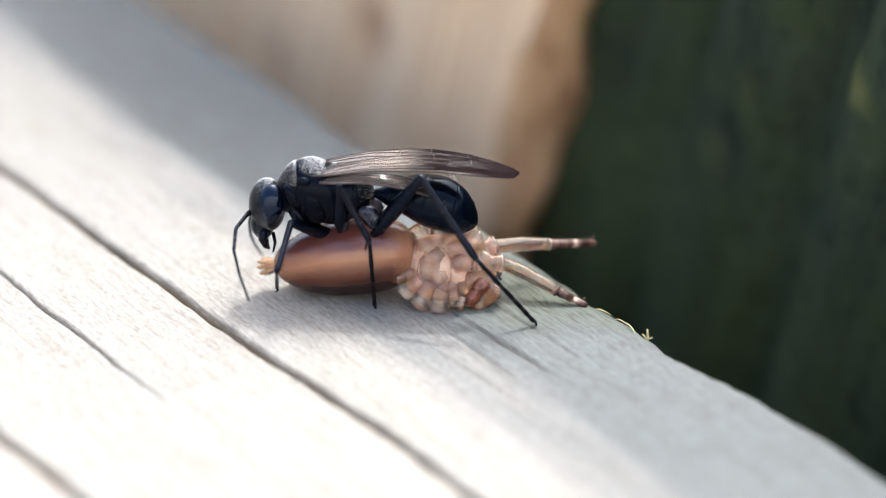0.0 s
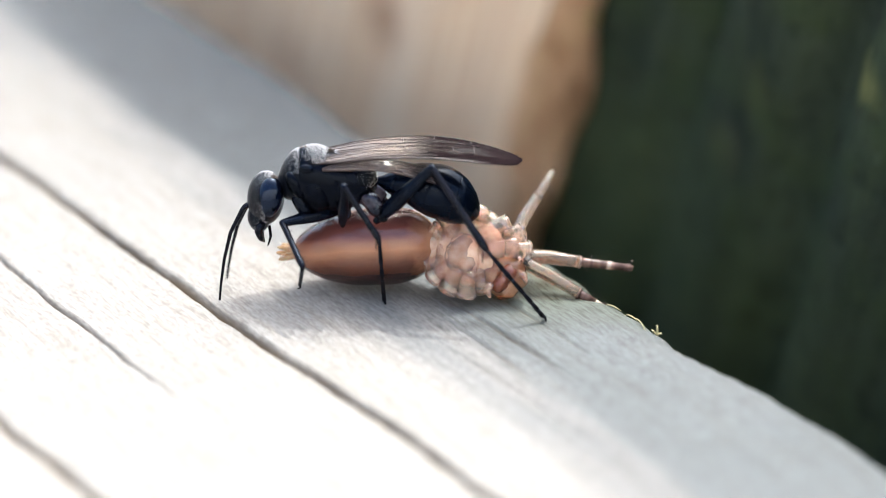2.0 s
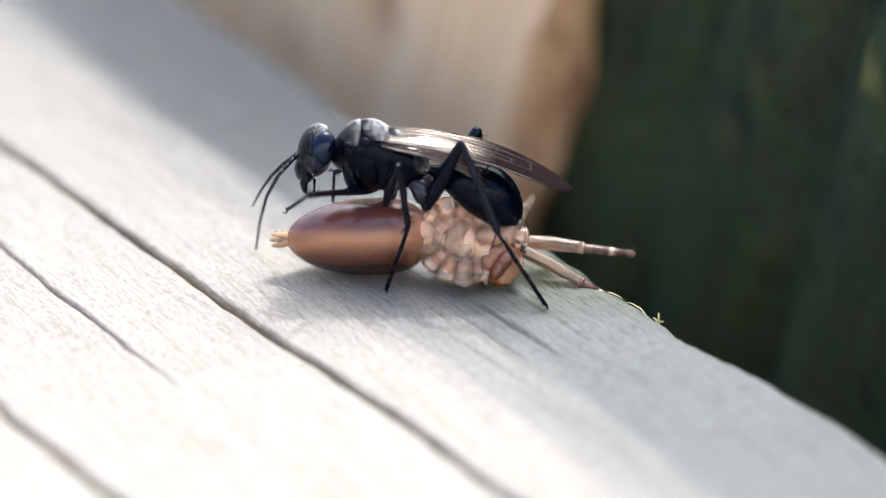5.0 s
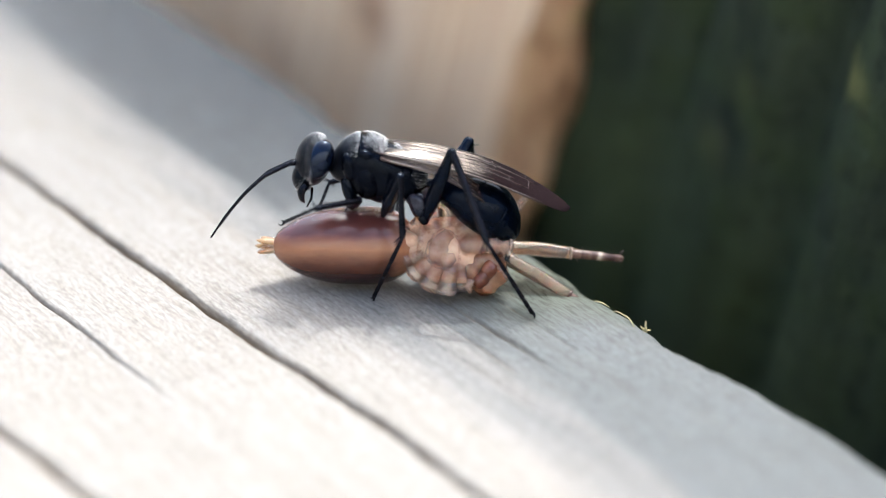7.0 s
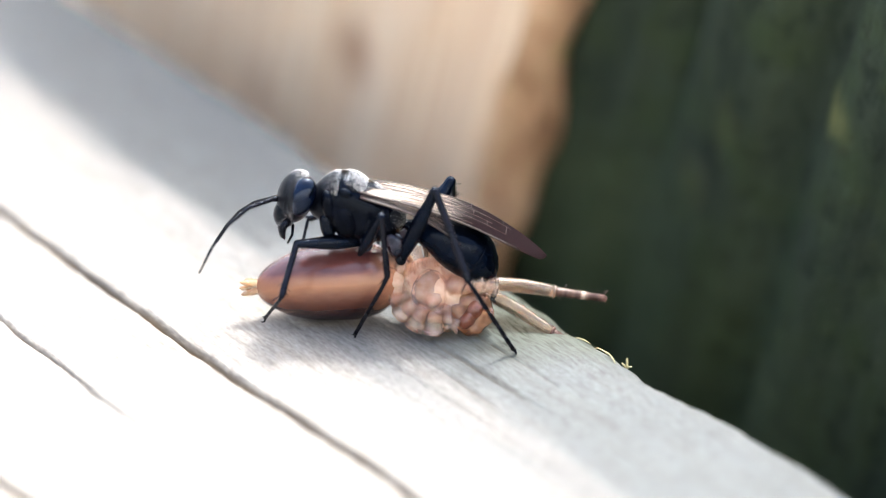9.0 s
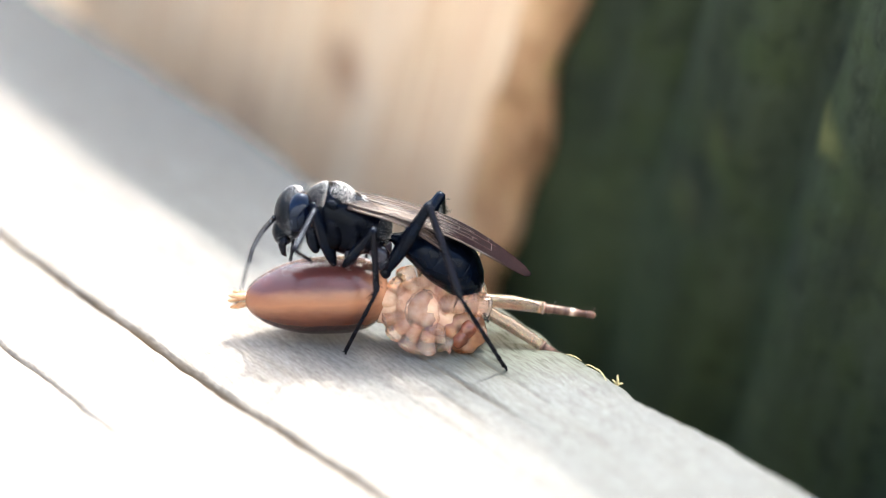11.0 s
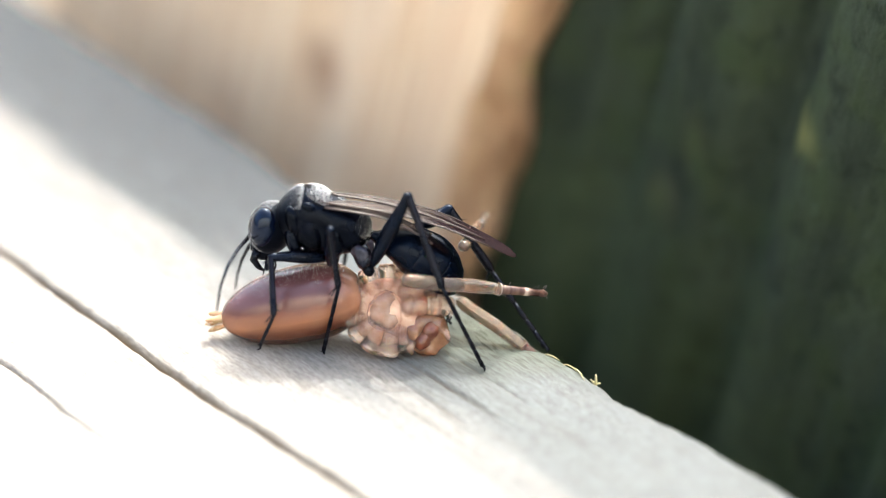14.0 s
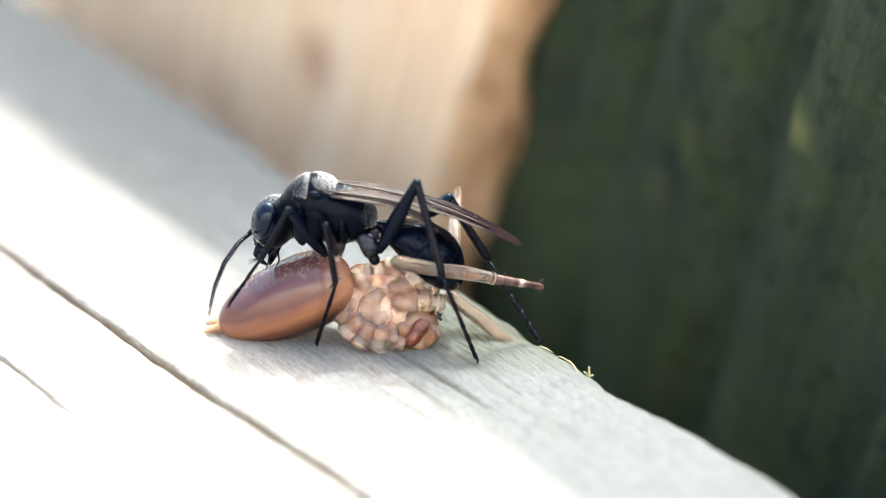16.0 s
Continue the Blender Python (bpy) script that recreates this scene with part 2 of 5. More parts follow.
def banded(name):
    """Brown chitin with paler rings along x."""
    n = Nodes(name)
    rings = n.noise(n.mm(1.5, 0.12, 0.12), 1.0, 2, 0.6)
    col = n.ramp(rings, (0.40, (0.055, 0.030, 0.026)), (0.52, (0.16, 0.10, 0.085)), (0.62, (0.50, 0.42, 0.36)))
    n.bump(n.noise(n.mm(), 6, 3), 0.2, 0.06)
    return n.set(Base_Color=col, Roughness=0.22, Subsurface_Weight=0.3, Subsurface_Radius=(1.0, 0.6, 0.4), Subsurface_Scale=0.0006, Transmission_Weight=0.2, IOR=1.35)


def plain(name, c, rough=0.4, **more):
    n = Nodes(name)
    v = n.noise(n.mm(), 5, 3)
    col = n.mix(0.3, (*c, 1), n.mix(1.0, (*c, 1), n.ramp(v, (0.3, g(0.45)), (0.7, g(1.5))), "MULTIPLY"))
    return n.set(Base_Color=col, Roughness=rough, **more)


BEAM, TAN, EDGE, MOSS, EARTH, BOUNCE = beam_wood(), tan_wood(), bark_edge(), mossy_wood(), ground_earth(), bounce_pale()
BLACK = chitin("black_blue_chitin", (0.0010, 0.0011, 0.0018), (0.0010, 0.0016, 0.005), 0.10, 0.5, 0.11)
GLOSSY = chitin("glossy_blue_black_abdomen_chitin", (0.0012, 0.0016, 0.003), (0.001, 0.003, 0.010), 0.15, 0.15, 0.14)
# the eye's blue sky reflection is put into its base colour
EYE = chitin("dark_eye_blue_gloss_in_colour", (0.0012, 0.0016, 0.004), (0.001, 0.004, 0.018), 0.08, 0.06, 0.42)
LEG = chitin("black_brown_leg_chitin", (0.0025, 0.0022, 0.0028), (0.006, 0.005, 0.007), 0.18, 0.4, 0.17)
THIGH = chitin("blue_black_femur_chitin", (0.0025, 0.0025, 0.004), (0.001, 0.003, 0.009), 0.16, 0.4, 0.18)
FUZZ = pubescence()
PLEURA = chitin("blue_black_pleura_chitin", (0.0010, 0.0011, 0.0018), (0.0012, 0.0018, 0.005), 0.12, 0.6, 0.08)
LILAC = chitin("silvery_lilac_coxa_chitin", (0.006, 0.005, 0.008), (0.06, 0.052, 0.07), 0.12, 0.4, 0.5)
FILM = wing_film()
VEIN = plain("dark_brown_wing_vein", (0.035, 0.022, 0.018), 0.35)
SKIN = abdomen_skin()
FLESH = flesh("mauve_pink_translucent_spider_flesh", (0.78, 0.54, 0.42), (0.90, 0.74, 0.65), 0.03, 0.4, 0.90, 1.27, 0.9)
CORE = flesh("mauve_pink_spider_flesh", (0.44, 0.24, 0.165), (0.60, 0.42, 0.32), 0.2, 0.5, 0.0)
PALE = flesh("pale_translucent_spider_leg", (0.50, 0.37, 0.28), (0.66, 0.53, 0.43), 0.12, 0.3, 0.88, 1.28, 0.4)
STERN = flesh("clouded_sternum", (0.50, 0.30, 0.22), (0.72, 0.56, 0.50), 0.06, 0.4, 0.7, 1.33)
HAZE = flesh("yellowish_clear_membrane", (0.78, 0.62, 0.48), (0.90, 0.80, 0.68), 0.05, 0.3, 0.80, 1.33, 0.9)
FACE = flesh("amber_spider_face", (0.30, 0.115, 0.058), (0.52, 0.28, 0.16), 0.05, 0.4, 0.65, 1.33, 0.9)
FANG = flesh("dark_red_fang_chitin", (0.10, 0.024, 0.013), (0.22, 0.075, 0.036), 0.10, 0.3, 0.2, 1.4, 0.7)
TARSUS = banded("banded_brown_tarsus")
ORANGE = flesh("orange_yellow_spinneret", (0.50, 0.29, 0.15), (0.70, 0.49, 0.33), 0.2, 0.4, 0.45)
BEAD = plain("black_spider_eye", (0.01, 0.014, 0.016), 0.08)
BRISTLE = plain("dark_bristle", (0.06, 0.04, 0.03), 0.5)
DOWN = plain("pale_hair", (0.55, 0.50, 0.44), 0.5)
# pale base colour stands in for the sun glints on these hairs
SPARK = plain("glossy_fine_hair", (0.48, 0.43, 0.43), 0.16, **{"Specular IOR Level": 1.0})
SILVER = plain("silver_hair", (0.68, 0.68, 0.69), 0.3)
STRAW = plain("straw_coloured_fibre", (0.40, 0.36, 0.19), 0.6)


# ---- builders ----
def lathe(bm, stations, seg=20):
    """A rounded body along x: stations of (x, half width, half height, centre height)."""
    rings = []
    for x, ry, rz, zc in stations:
        rings.append([bm.verts.new((x, ry * math.cos(a), zc + rz * math.sin(a)))
                      for a in (2 * math.pi * i / seg for i in range(seg))])
    for p, q in zip(rings, rings[1:]):
        for i in range(seg):
            bm.faces.new((p[i], p[(i + 1) % seg], q[(i + 1) % seg], q[i]))
    bm.faces.new(rings[0][::-1])
    bm.faces.new(rings[-1])
    return bm


def smooth(stations, k=4):
    """Stations filled in along a smooth curve."""
    a = np.array(stations, float)
    s = np.arange(len(a))
    fine = np.linspace(0, len(a) - 1, (len(a) - 1) * k + 1)
    return [tuple(hermite(s, a[:, c], f) for c in range(a.shape[1])) for f in fine]


def hermite(ts, vs, t):
    """A smooth curve through vs at ts, with no overshoot."""
    if t <= ts[0]:
        return float(vs[0])
    if t >= ts[-1]:
        return float(vs[-1])
    i = int(np.searchsorted(ts, t, side="right")) - 1
    d = np.diff(vs) / np.diff(ts)

    def slope(j):
        if j == 0 or j == len(ts) - 1:
            return 0.0
        if d[j - 1] * d[j] <= 0:
            return 0.0
        return 2 * d[j - 1] * d[j] / (d[j - 1] + d[j])
    h = ts[i + 1] - ts[i]
    s = (t - ts[i]) / h
    return float((2 * s ** 3 - 3 * s ** 2 + 1) * vs[i] + (s ** 3 - 2 * s ** 2 + s) * h * slope(i)
                 + (3 * s ** 2 - 2 * s ** 3) * vs[i + 1] + (s ** 3 - s ** 2) * h * slope(i + 1))


def tube(bm, pts, radii, seg=8):
    """A round tube along points, with a radius at each."""
    pts = [Vector(p) for p in pts]
    rings = []
    for i, (p, r) in enumerate(zip(pts, radii)):
        way = (pts[min(i + 1, len(pts) - 1)] - pts[max(i - 1, 0)]).normalized()
        side = way.cross(Vector((0, 1, 0)) if abs(way.y) < 0.9 else Vector((1, 0, 0))).normalized()
        other = way.cross(side)
        rings.append([bm.verts.new(p + r * (math.cos(a) * side + math.sin(a) * other))
                      for a in (2 * math.pi * k / seg for k in range(seg))])
    for p, q in zip(rings, rings[1:]):
        for i in range(seg):
            bm.faces.new((p[i], q[i], q[(i + 1) % seg], p[(i + 1) % seg]))
    bm.faces.new(rings[0])
    bm.faces.new(rings[-1][::-1])
    return bm


def ball(bm, centre, radii, turn=(0, 0, 0), seg=16):
    m = Matrix.Translation(centre) @ pose(0, 0, 0, *turn) @ Matrix.Diagonal((*radii, 1))
    bmesh.ops.create_uvsphere(bm, u_segments=seg, v_segments=max(6, seg * 2 // 3), radius=1.0, matrix=m)
    return bm


def crumple(bm, amount, scale, seed=0.0):
    """Makes a soft uneven surface."""
    for v in bm.verts:
        p = v.co * scale + Vector((seed, 1.3 * seed, 0.7 * seed))
        v.co += amount * noise.noise_vector(p) + 0.4 * amount * noise.noise_vector(p * 2.7)
    return bm


def part(name, bm, material, parent=None, label=""):
    """Links a mesh drawn in millimetres as one object, under a thing or a part."""
    bmesh.ops.recalc_face_normals(bm, faces=bm.faces)
    bm.transform(Matrix.Scale(MM, 4))
    me = bpy.data.meshes.new(name)
    bm.to_mesh(me)
    bm.free()
    for p in me.polygons:
        p.use_smooth = True
    me.materials.append(material)
    ob = new(name, me)
    ob.parent = parent
    if label:
        tagged(ob, label)
    return ob


def pelt(name, ob, keep, count, length, seed, label, fat=0.005, material=None):
    """Short silvery hairs on the faces of ob for which keep(centre, normal), in millimetres, is true."""
    rng = random.Random(seed)
    faces = [(f, f.normal.copy()) for f in ob.data.polygons if keep(f.center / MM, f.normal)]
    bm = bmesh.new()
    for f, n in rng.choices(faces, weights=[f.area for f, n in faces], k=count):
        a, b = rng.random(), rng.random()
        c = [ob.data.vertices[v].co for v in f.vertices]
        p = c[0].lerp(c[1], a).lerp((c[3] if len(c) > 3 else c[2]).lerp(c[2], a), b) / MM
        q = p + (n * 0.3 + Vector((0.5, rng.uniform(-0.3, 0.3), rng.uniform(-0.25, 0.25)))).normalized() * length * rng.uniform(0.6, 1.2)
        tube(bm, [p - n * 0.05, q], [fat, fat * 0.5], 3)
    return tagged(part(name, bm, material or SILVER, ob, label), kind="stuff")


def thing(name, label, category, **more):
    return tagged(new(name), label, category, **more)


def at(x, y, z, rx=0, ry=0, rz=0):
    """A pose in millimetres."""
    return pose(x * MM, y * MM, z * MM, rx, ry, rz)


# ---- the beam ----
# Along the beam runs u, across it w; the far edge is rounded.
ALONG = Vector((0.53, -0.848, 0))
ACROSS = Vector((0.848, 0.53, 0))
FAR_EDGE, ROUND = 10.0, 2.6
FRAME = Matrix((( ALONG.x, ACROSS.x, 0, 0), (ALONG.y, ACROSS.y, 0, 0), (0, 0, 1, 0), (0, 0, 0, 1)))

# cracks: u from, u to, w at u = 0, slope, half width, depth, wander, bend past u = 2.3
CRACKS = [(-90, 90, -6.75, 0.048, 0.25, 0.80, 0.16, 0.062), (-60, 5.5, -12.15, 0.035, 0.13, 0.45, 0.22, 0), (-40, 40, -18.8, 0.08, 0.24, 0.6, 0.2, 0),
          (1.8, 12, 2.2, 0.065, 0.17, 0.34, 0.08, 0), (3.5, 20, -0.6, 0.05, 0.12, 0.13, 0.12, 0), (2.0, 13, 1.05, 0.02, 0.11, 0.24, 0.10, 0), (-4, 9, -2.6, 0.06, 0.03, 0.07, 0.1, 0),
          (-14, 2, 1.4, 0.05, 0.035, 0.08, 0.1, 0), (-2, 14, 4.4, 0.04, 0.07, 0.16, 0.1, 0), (-6, 12, 5.9, 0.03, 0.05, 0.14, 0.12, 0)]


def beam_height(u, w):
    z = 0.0
    d = w - (FAR_EDGE - ROUND)
    if d > 0:
        d = min(d, ROUND)
        z -= ROUND - math.sqrt(max(ROUND * ROUND - d * d, 0.0))
    z += 0.10 * noise.noise((u * 0.03, w * 0.22, 1.7)) + 0.035 * noise.noise((u * 0.10, w * 1.1, 5.2))
    z += 0.020 * noise.noise((u * 0.7, w * 4.0, 9.1)) + 0.012 * noise.noise((u * 2.2, w * 7.0, 3.3))
    if w > 4:
        z += (w - 4) * 0.05 * noise.noise((u * 0.35, 2.2, 8.8)) + (w - 4) * 0.022 * noise.noise((u * 1.3, 4.2, 1.8))
    for u0, u1, w0, slope, half, deep, wander, turn in CRACKS:
        if u0 < u < u1:
            mid = w0 + slope * u + turn * min(8.0, max(0.0, u - 2.3)) + wander * noise.noise((u * 0.28, w0, 0.3)) + 0.05 * noise.noise((u * 1.4, w0, 4.3))
            taper = min(1.0, (u - u0) / 5, (u1 - u) / 5)
            k = abs(w - mid) / (half * (0.35 + 0.65 * taper) * (1 + 0.35 * noise.noise((u * 0.6, w0, 7.0))))
            if k < 1.6:
                z -= deep * taper * math.exp(-2.2 * k * k * k)
    return z


def worn_in(u, w):
    """The far edge is worn back a little along one stretch."""
    if w <= 0:
        return 1.0
    k = min(1.0, max(0.0, (19 - u) / 9)) * min(1.0, max(0.0, (u + 25) / 15))
    return 1.0 - 0.085 * k * k * (3 - 2 * k)


def steps(stops):
    """Grid lines: stops of (from, to, step)."""
    out = []
    for a, b, s in stops:
        out += list(np.arange(a, b - 1e-6, s))
    return out + [stops[-1][1]]


def beam():
    us = steps([(-260, -70, 10), (-70, -26, 1.1), (-26, 22, 0.22), (22, 60, 1.0), (60, 260, 10)])
    ws = steps([(-82, -24, 2.5), (-24, -19.4, 0.4), (-19.4, -17, 0.15), (-17, -13, 0.28), (-13, -11.4, 0.06),
                (-11.4, -8, 0.2), (-8, -4.4, 0.085), (-4.4, 5, 0.11), (5, FAR_EDGE - 0.3, 0.16), (FAR_EDGE - 0.3, FAR_EDGE, 0.05)])
    verts = [(u * MM, w * worn_in(u, w) * MM, beam_height(u, w) * MM) for u in us for w in ws]
    n = len(ws)
    faces = [(i * n + j, i * n + n + j, i * n + n + j + 1, i * n + j + 1) for i in range(len(us) - 1) for j in range(n - 1)]
    base = len(verts)
    # sides and underside as one skirt
    for u in us:
        verts += [(u * MM, FAR_EDGE * MM, -96 * MM), (u * MM, (FAR_EDGE - 4) * MM, -100 * MM),
                  (u * MM, -78 * MM, -100 * MM), (u * MM, -82 * MM, -96 * MM)]
    for i in range(len(us) - 1):
        a, b = base + 4 * i, base + 4 * i + 4
        faces += [(i * n + n - 1, (i + 1) * n + n - 1, b, a), (a, b, b + 1, a + 1), (a + 1, b + 1, b + 2, a + 2),
                  (a + 2, b + 2, b + 3, a + 3), (a + 3, b + 3, (i + 1) * n, i * n)]
    last = len(us) - 1
    faces.append(tuple(range(0, n)) + (base, base + 1, base + 2, base + 3))
    faces.append(tuple(last * n + j for j in range(n))[::-1] + (base + 4 * last + 3, base + 4 * last + 2, base + 4 * last + 1, base + 4 * last))
    me = bpy.data.meshes.new("timber_beam")
    me.from_pydata(verts, [], faces)
    for p in me.polygons:
        p.use_smooth = True
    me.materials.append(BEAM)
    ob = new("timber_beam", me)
    ob.matrix_world = FRAME
    return tagged(ob, "pale weathered timber beam with long cracks and a worn rounded edge", "timber beam", kind="structure")


# ---- boards behind ----
def board(name, left, right, front, thick, tops, bottom, material, label, relief, rough_right=0.0, grooves=(), edge=None, lean=LEAN):
    """An upright leaning board; left and right are u at z = 0; tops: its outline at the top as (u, height)."""
    bm = bmesh.new()
    cols, lines = 110, 90
    wide = right - left
    grid = []
    for j in range(lines + 1):
        row = []
        for i in range(cols + 1):
            s = i / cols
            top = float(np.interp(left + wide * s, *zip(*tops)))
            z = bottom + (top - bottom) * (j / lines) ** 0.6
            ragged = rough_right * (noise.noise((z * 0.16, 3.1, left)) + 0.5 * noise.noise((z * 0.5, 1.1, left)))
            u0 = left + (wide + ragged) * s
            w = front + 1.2 * max(0.0, 1 - min(s, 1 - s) * wide / 1.2) ** 2
            w += relief * (noise.noise((s * wide * 0.22, z * 0.006, left)) + 0.4 * noise.noise((s * wide * 0.8, z * 0.02, 2.0)))
            for place, half, deep in grooves:
                w += deep * math.exp(-((u0 - place - 0.6 * noise.noise((z * 0.08, place, 1.0))) / half) ** 2)
            row.append(bm.verts.new((u0 + lean * z, w, z)))
        row.append(bm.verts.new((right + rough_right * (noise.noise((z * 0.2, 7, left)) + 0.4) + lean * z + 0.2, front + thick, z)))
        row.append(bm.verts.new((left + lean * z, front + thick, bottom + (tops[0][1] - bottom) * (j / lines) ** 0.6)))
        grid.append(row)
    n = len(grid[0])
    for p, q in zip(grid, grid[1:]):
        for i in range(n):
            f = bm.faces.new((p[i], p[(i + 1) % n], q[(i + 1) % n], q[i]))
            f.material_index = 1 if edge and cols - 3 <= i <= cols else 0
    bm.faces.new(grid[0])
    bm.faces.new(grid[-1])
    ob = part(name, bm, material)
    if edge:
        ob.data.materials.append(edge)
    ob.matrix_world = FRAME
    return tagged(ob, label, "wooden board", group="upright boards behind the beam")


# Unseen ground added below the timber; its pale tone bounces some light.
def ground_sheet():
    bm = bmesh.new()
    bmesh.ops.create_grid(bm, x_segments=8, y_segments=8, size=400000)
    ob = part("ground", bm, EARTH)
    ob.matrix_world = at(0, 0, -100)
    return tagged(ob, "unseen pale ground added under the timber", "ground", kind="structure")


# Unseen wall, added behind the camera to throw sunlight onto boards and animals.
def add_bounce_wall():
    bm = bmesh.new()
    bmesh.ops.create_cube(bm, size=1.0, matrix=Matrix.Translation((0, -330, 70)) @ Matrix.Diagonal((1100, 60, 340, 1)))
    bmesh.ops.bevel(bm, geom=bm.edges[:], offset=4, segments=2, affect="EDGES")
    return tagged(part("bounce_wall", bm, BOUNCE), "unseen pale wall added behind the camera to bounce sunlight", "wall", kind="structure")


ground_sheet()
add_bounce_wall()
beam()
# Both tops lie out of view, shaped only for the shadow they throw.
board("tan_board", -67.6, -17.9, 21.0, 2.2, ((-67.6, 50.4), (-40.8, 48.4), (-24.7, 14.2), (-17, 12.7)), -100, TAN, "pale tan wooden board with streaked grain, unseen top cut to shape its shadow", 0.5, 1.3, edge=EDGE)
board("mossy_board", -80.0, 90.0, 23.6, 20.0, ((-80, 14), (90, 14)), -100, MOSS, "dark green mossy wooden board in deep shade", 0.9,
      grooves=((-10.8, 0.6, 1.3), (-0.4, 1.0, 2.6), (11.0, 0.8, 1.4), (-6.2, 0.4, 0.4)), lean=MOSS_LEAN)


def splinter():
    bm = bmesh.new()
    tube(bm, [(0, 0, -0.3), (0.03, 0, 0.15), (0.02, 0, 0.5)], [0.07, 0.06, 0.03], 6)
    tube(bm, [(0, 0, 0.0), (-0.12, 0, 0.2), (-0.2, 0, 0.28)], [0.05, 0.04, 0.02], 6)
    tube(bm, [(0, 0, 0.02), (0.16, 0, 0.10), (0.24, 0, 0.09)], [0.05, 0.04, 0.03], 6)
    ob = part("splinter", bm, STRAW)
    ob.matrix_world = Matrix.Translation((ALONG * 9.3 + ACROSS * 8.9 * worn_in(9.3, 8.9) + Vector((0, 0, beam_height(9.3, 8.9)))) * MM)
    return tagged(ob, "tiny straw-coloured splinter on the worn beam edge", "splinter")


splinter()


def fibres():
    """Loose straw-coloured fibres along the worn edge."""
    bm = bmesh.new()
    tube(bm, [(-0.6, 0, -0.05), (-0.2, 0.02, 0.06), (0.25, 0.0, 0.09), (0.7, -0.03, 0.02)], [0.015, 0.035, 0.03, 0.01], 6)
    one = tagged(part("wood_fibre", bm, STRAW), "loose straw-coloured wood fibre on the beam edge", "wood fibre", group="fibres along the edge")
    rng = random.Random(8)
    for k, (u, w) in enumerate(((8.3, 8.7), (7.4, 8.9), (6.4, 8.6))):
        place = ALONG * u + ACROSS * w * worn_in(u, w) + Vector((0, 0, beam_height(u, w) + 0.03))
        m = Matrix.Translation(place * MM) @ FRAME @ pose(0, 0, 0, rng.uniform(-20, 20), rng.uniform(-12, 4), rng.uniform(-14, 14))
        if k:
            copy_thing(one, m)
        else:
            one.matrix_world = m


fibres()

# ---- tracks of the animals, placed to fit the camera's view, in millimetres: seconds, x, z ----
BODY = [(0, -2.68, 5.84), (0.5, -3.21, 5.53), (1, -3.91, 5.5), (1.5, -4.45, 4.93), (2, -2.96, 6.21), (2.5, -2.65, 6.31), (3, -1.85, 6.67),
    (3.5, -0.97, 6.8), (4, -0.78, 6.8), (4.2, -0.78, 6.83), (6.3, 0.1, 6.93), (6.5, 0.01, 6.85), (7, 0.03, 6.72), (7.5, 0.13, 6.8), (8, 0.27,
    6.88), (8.5, 0.17, 6.75), (9, -0.02, 6.65), (9.2, -0.02, 6.72), (11.3, -0.23, 6.88), (11.5, -0.54, 6.75), (12, -0.35, 6.78), (12.5, -0.23,
    6.98), (13, -0.11, 6.91), (13.5, -0.28, 6.93), (14, -0.26, 6.75), (14.5, -0.28, 6.8), (15, 0.2, 6.91), (15.5, 0.39, 6.85), (16, 0.27, 6.91)]
WINGTIP = [(0, 6.15, 5.98), (0.5, 5.7, 6.45), (1, 4.82, 6.24), (1.5, 4.24, 6.91), (2, 5.91, 6.37), (2.5, 6.46, 6.29), (3, 7.13, 5.77), (3.5,
    7.74, 5.12), (4, 7.86, 4.86), (4.2, 7.89, 4.83), (6.3, 8.79, 4.1), (6.5, 8.74, 4.2), (7, 8.82, 3.99), (7.5, 8.84, 3.73), (8, 8.73, 3.47),
    (8.5, 8.68, 3.52), (9, 8.61, 3.47), (9.2, 8.61, 3.41), (11.3, 8.76, 3.23), (11.5, 8.38, 4.1), (12, 7.88, 5.17), (12.5, 8.48, 5.04), (13,
    8.61, 4.47), (13.5, 8.44, 4.55), (14, 8.47, 4.23), (14.5, 8.33, 4.28), (15, 8.64, 4.52), (15.5, 9.05, 4.42), (16, 8.95, 4.39)]
HEAD_TOP = [(0, -4.25, 5.32), (0.5, -4.91, 4.93), (1, -5.8, 4.06), (1.5, -5.95, 3.16), (2, -4.65, 5.43), (2.5, -4.61, 6), (3, -3.64, 6.47),
    (3.5, -2.98, 7.27), (4, -2.91, 7.19), (4.2, -2.8, 6.91), (6.3, -1.91, 7.32), (6.5, -2.13, 7.03), (7, -1.87, 7.03), (7.5, -1.82, 7.19), (8,
    -1.75, 7.34), (8.5, -1.84, 7.14), (9, -1.8, 7.01), (9.2, -1.75, 7.06), (11.3, -1.66, 7.06), (11.5, -2.33, 6.54), (12, -2.26, 6.39), (12.5,
    -1.9, 6.65), (13, -1.78, 6.52), (13.5, -1.95, 6.47), (14, -1.93, 6.36), (14.5, -1.84, 6.28), (15, -1.36, 6.13), (15.5, -1.29, 6.34), (16,
    -1.53, 6.26)]
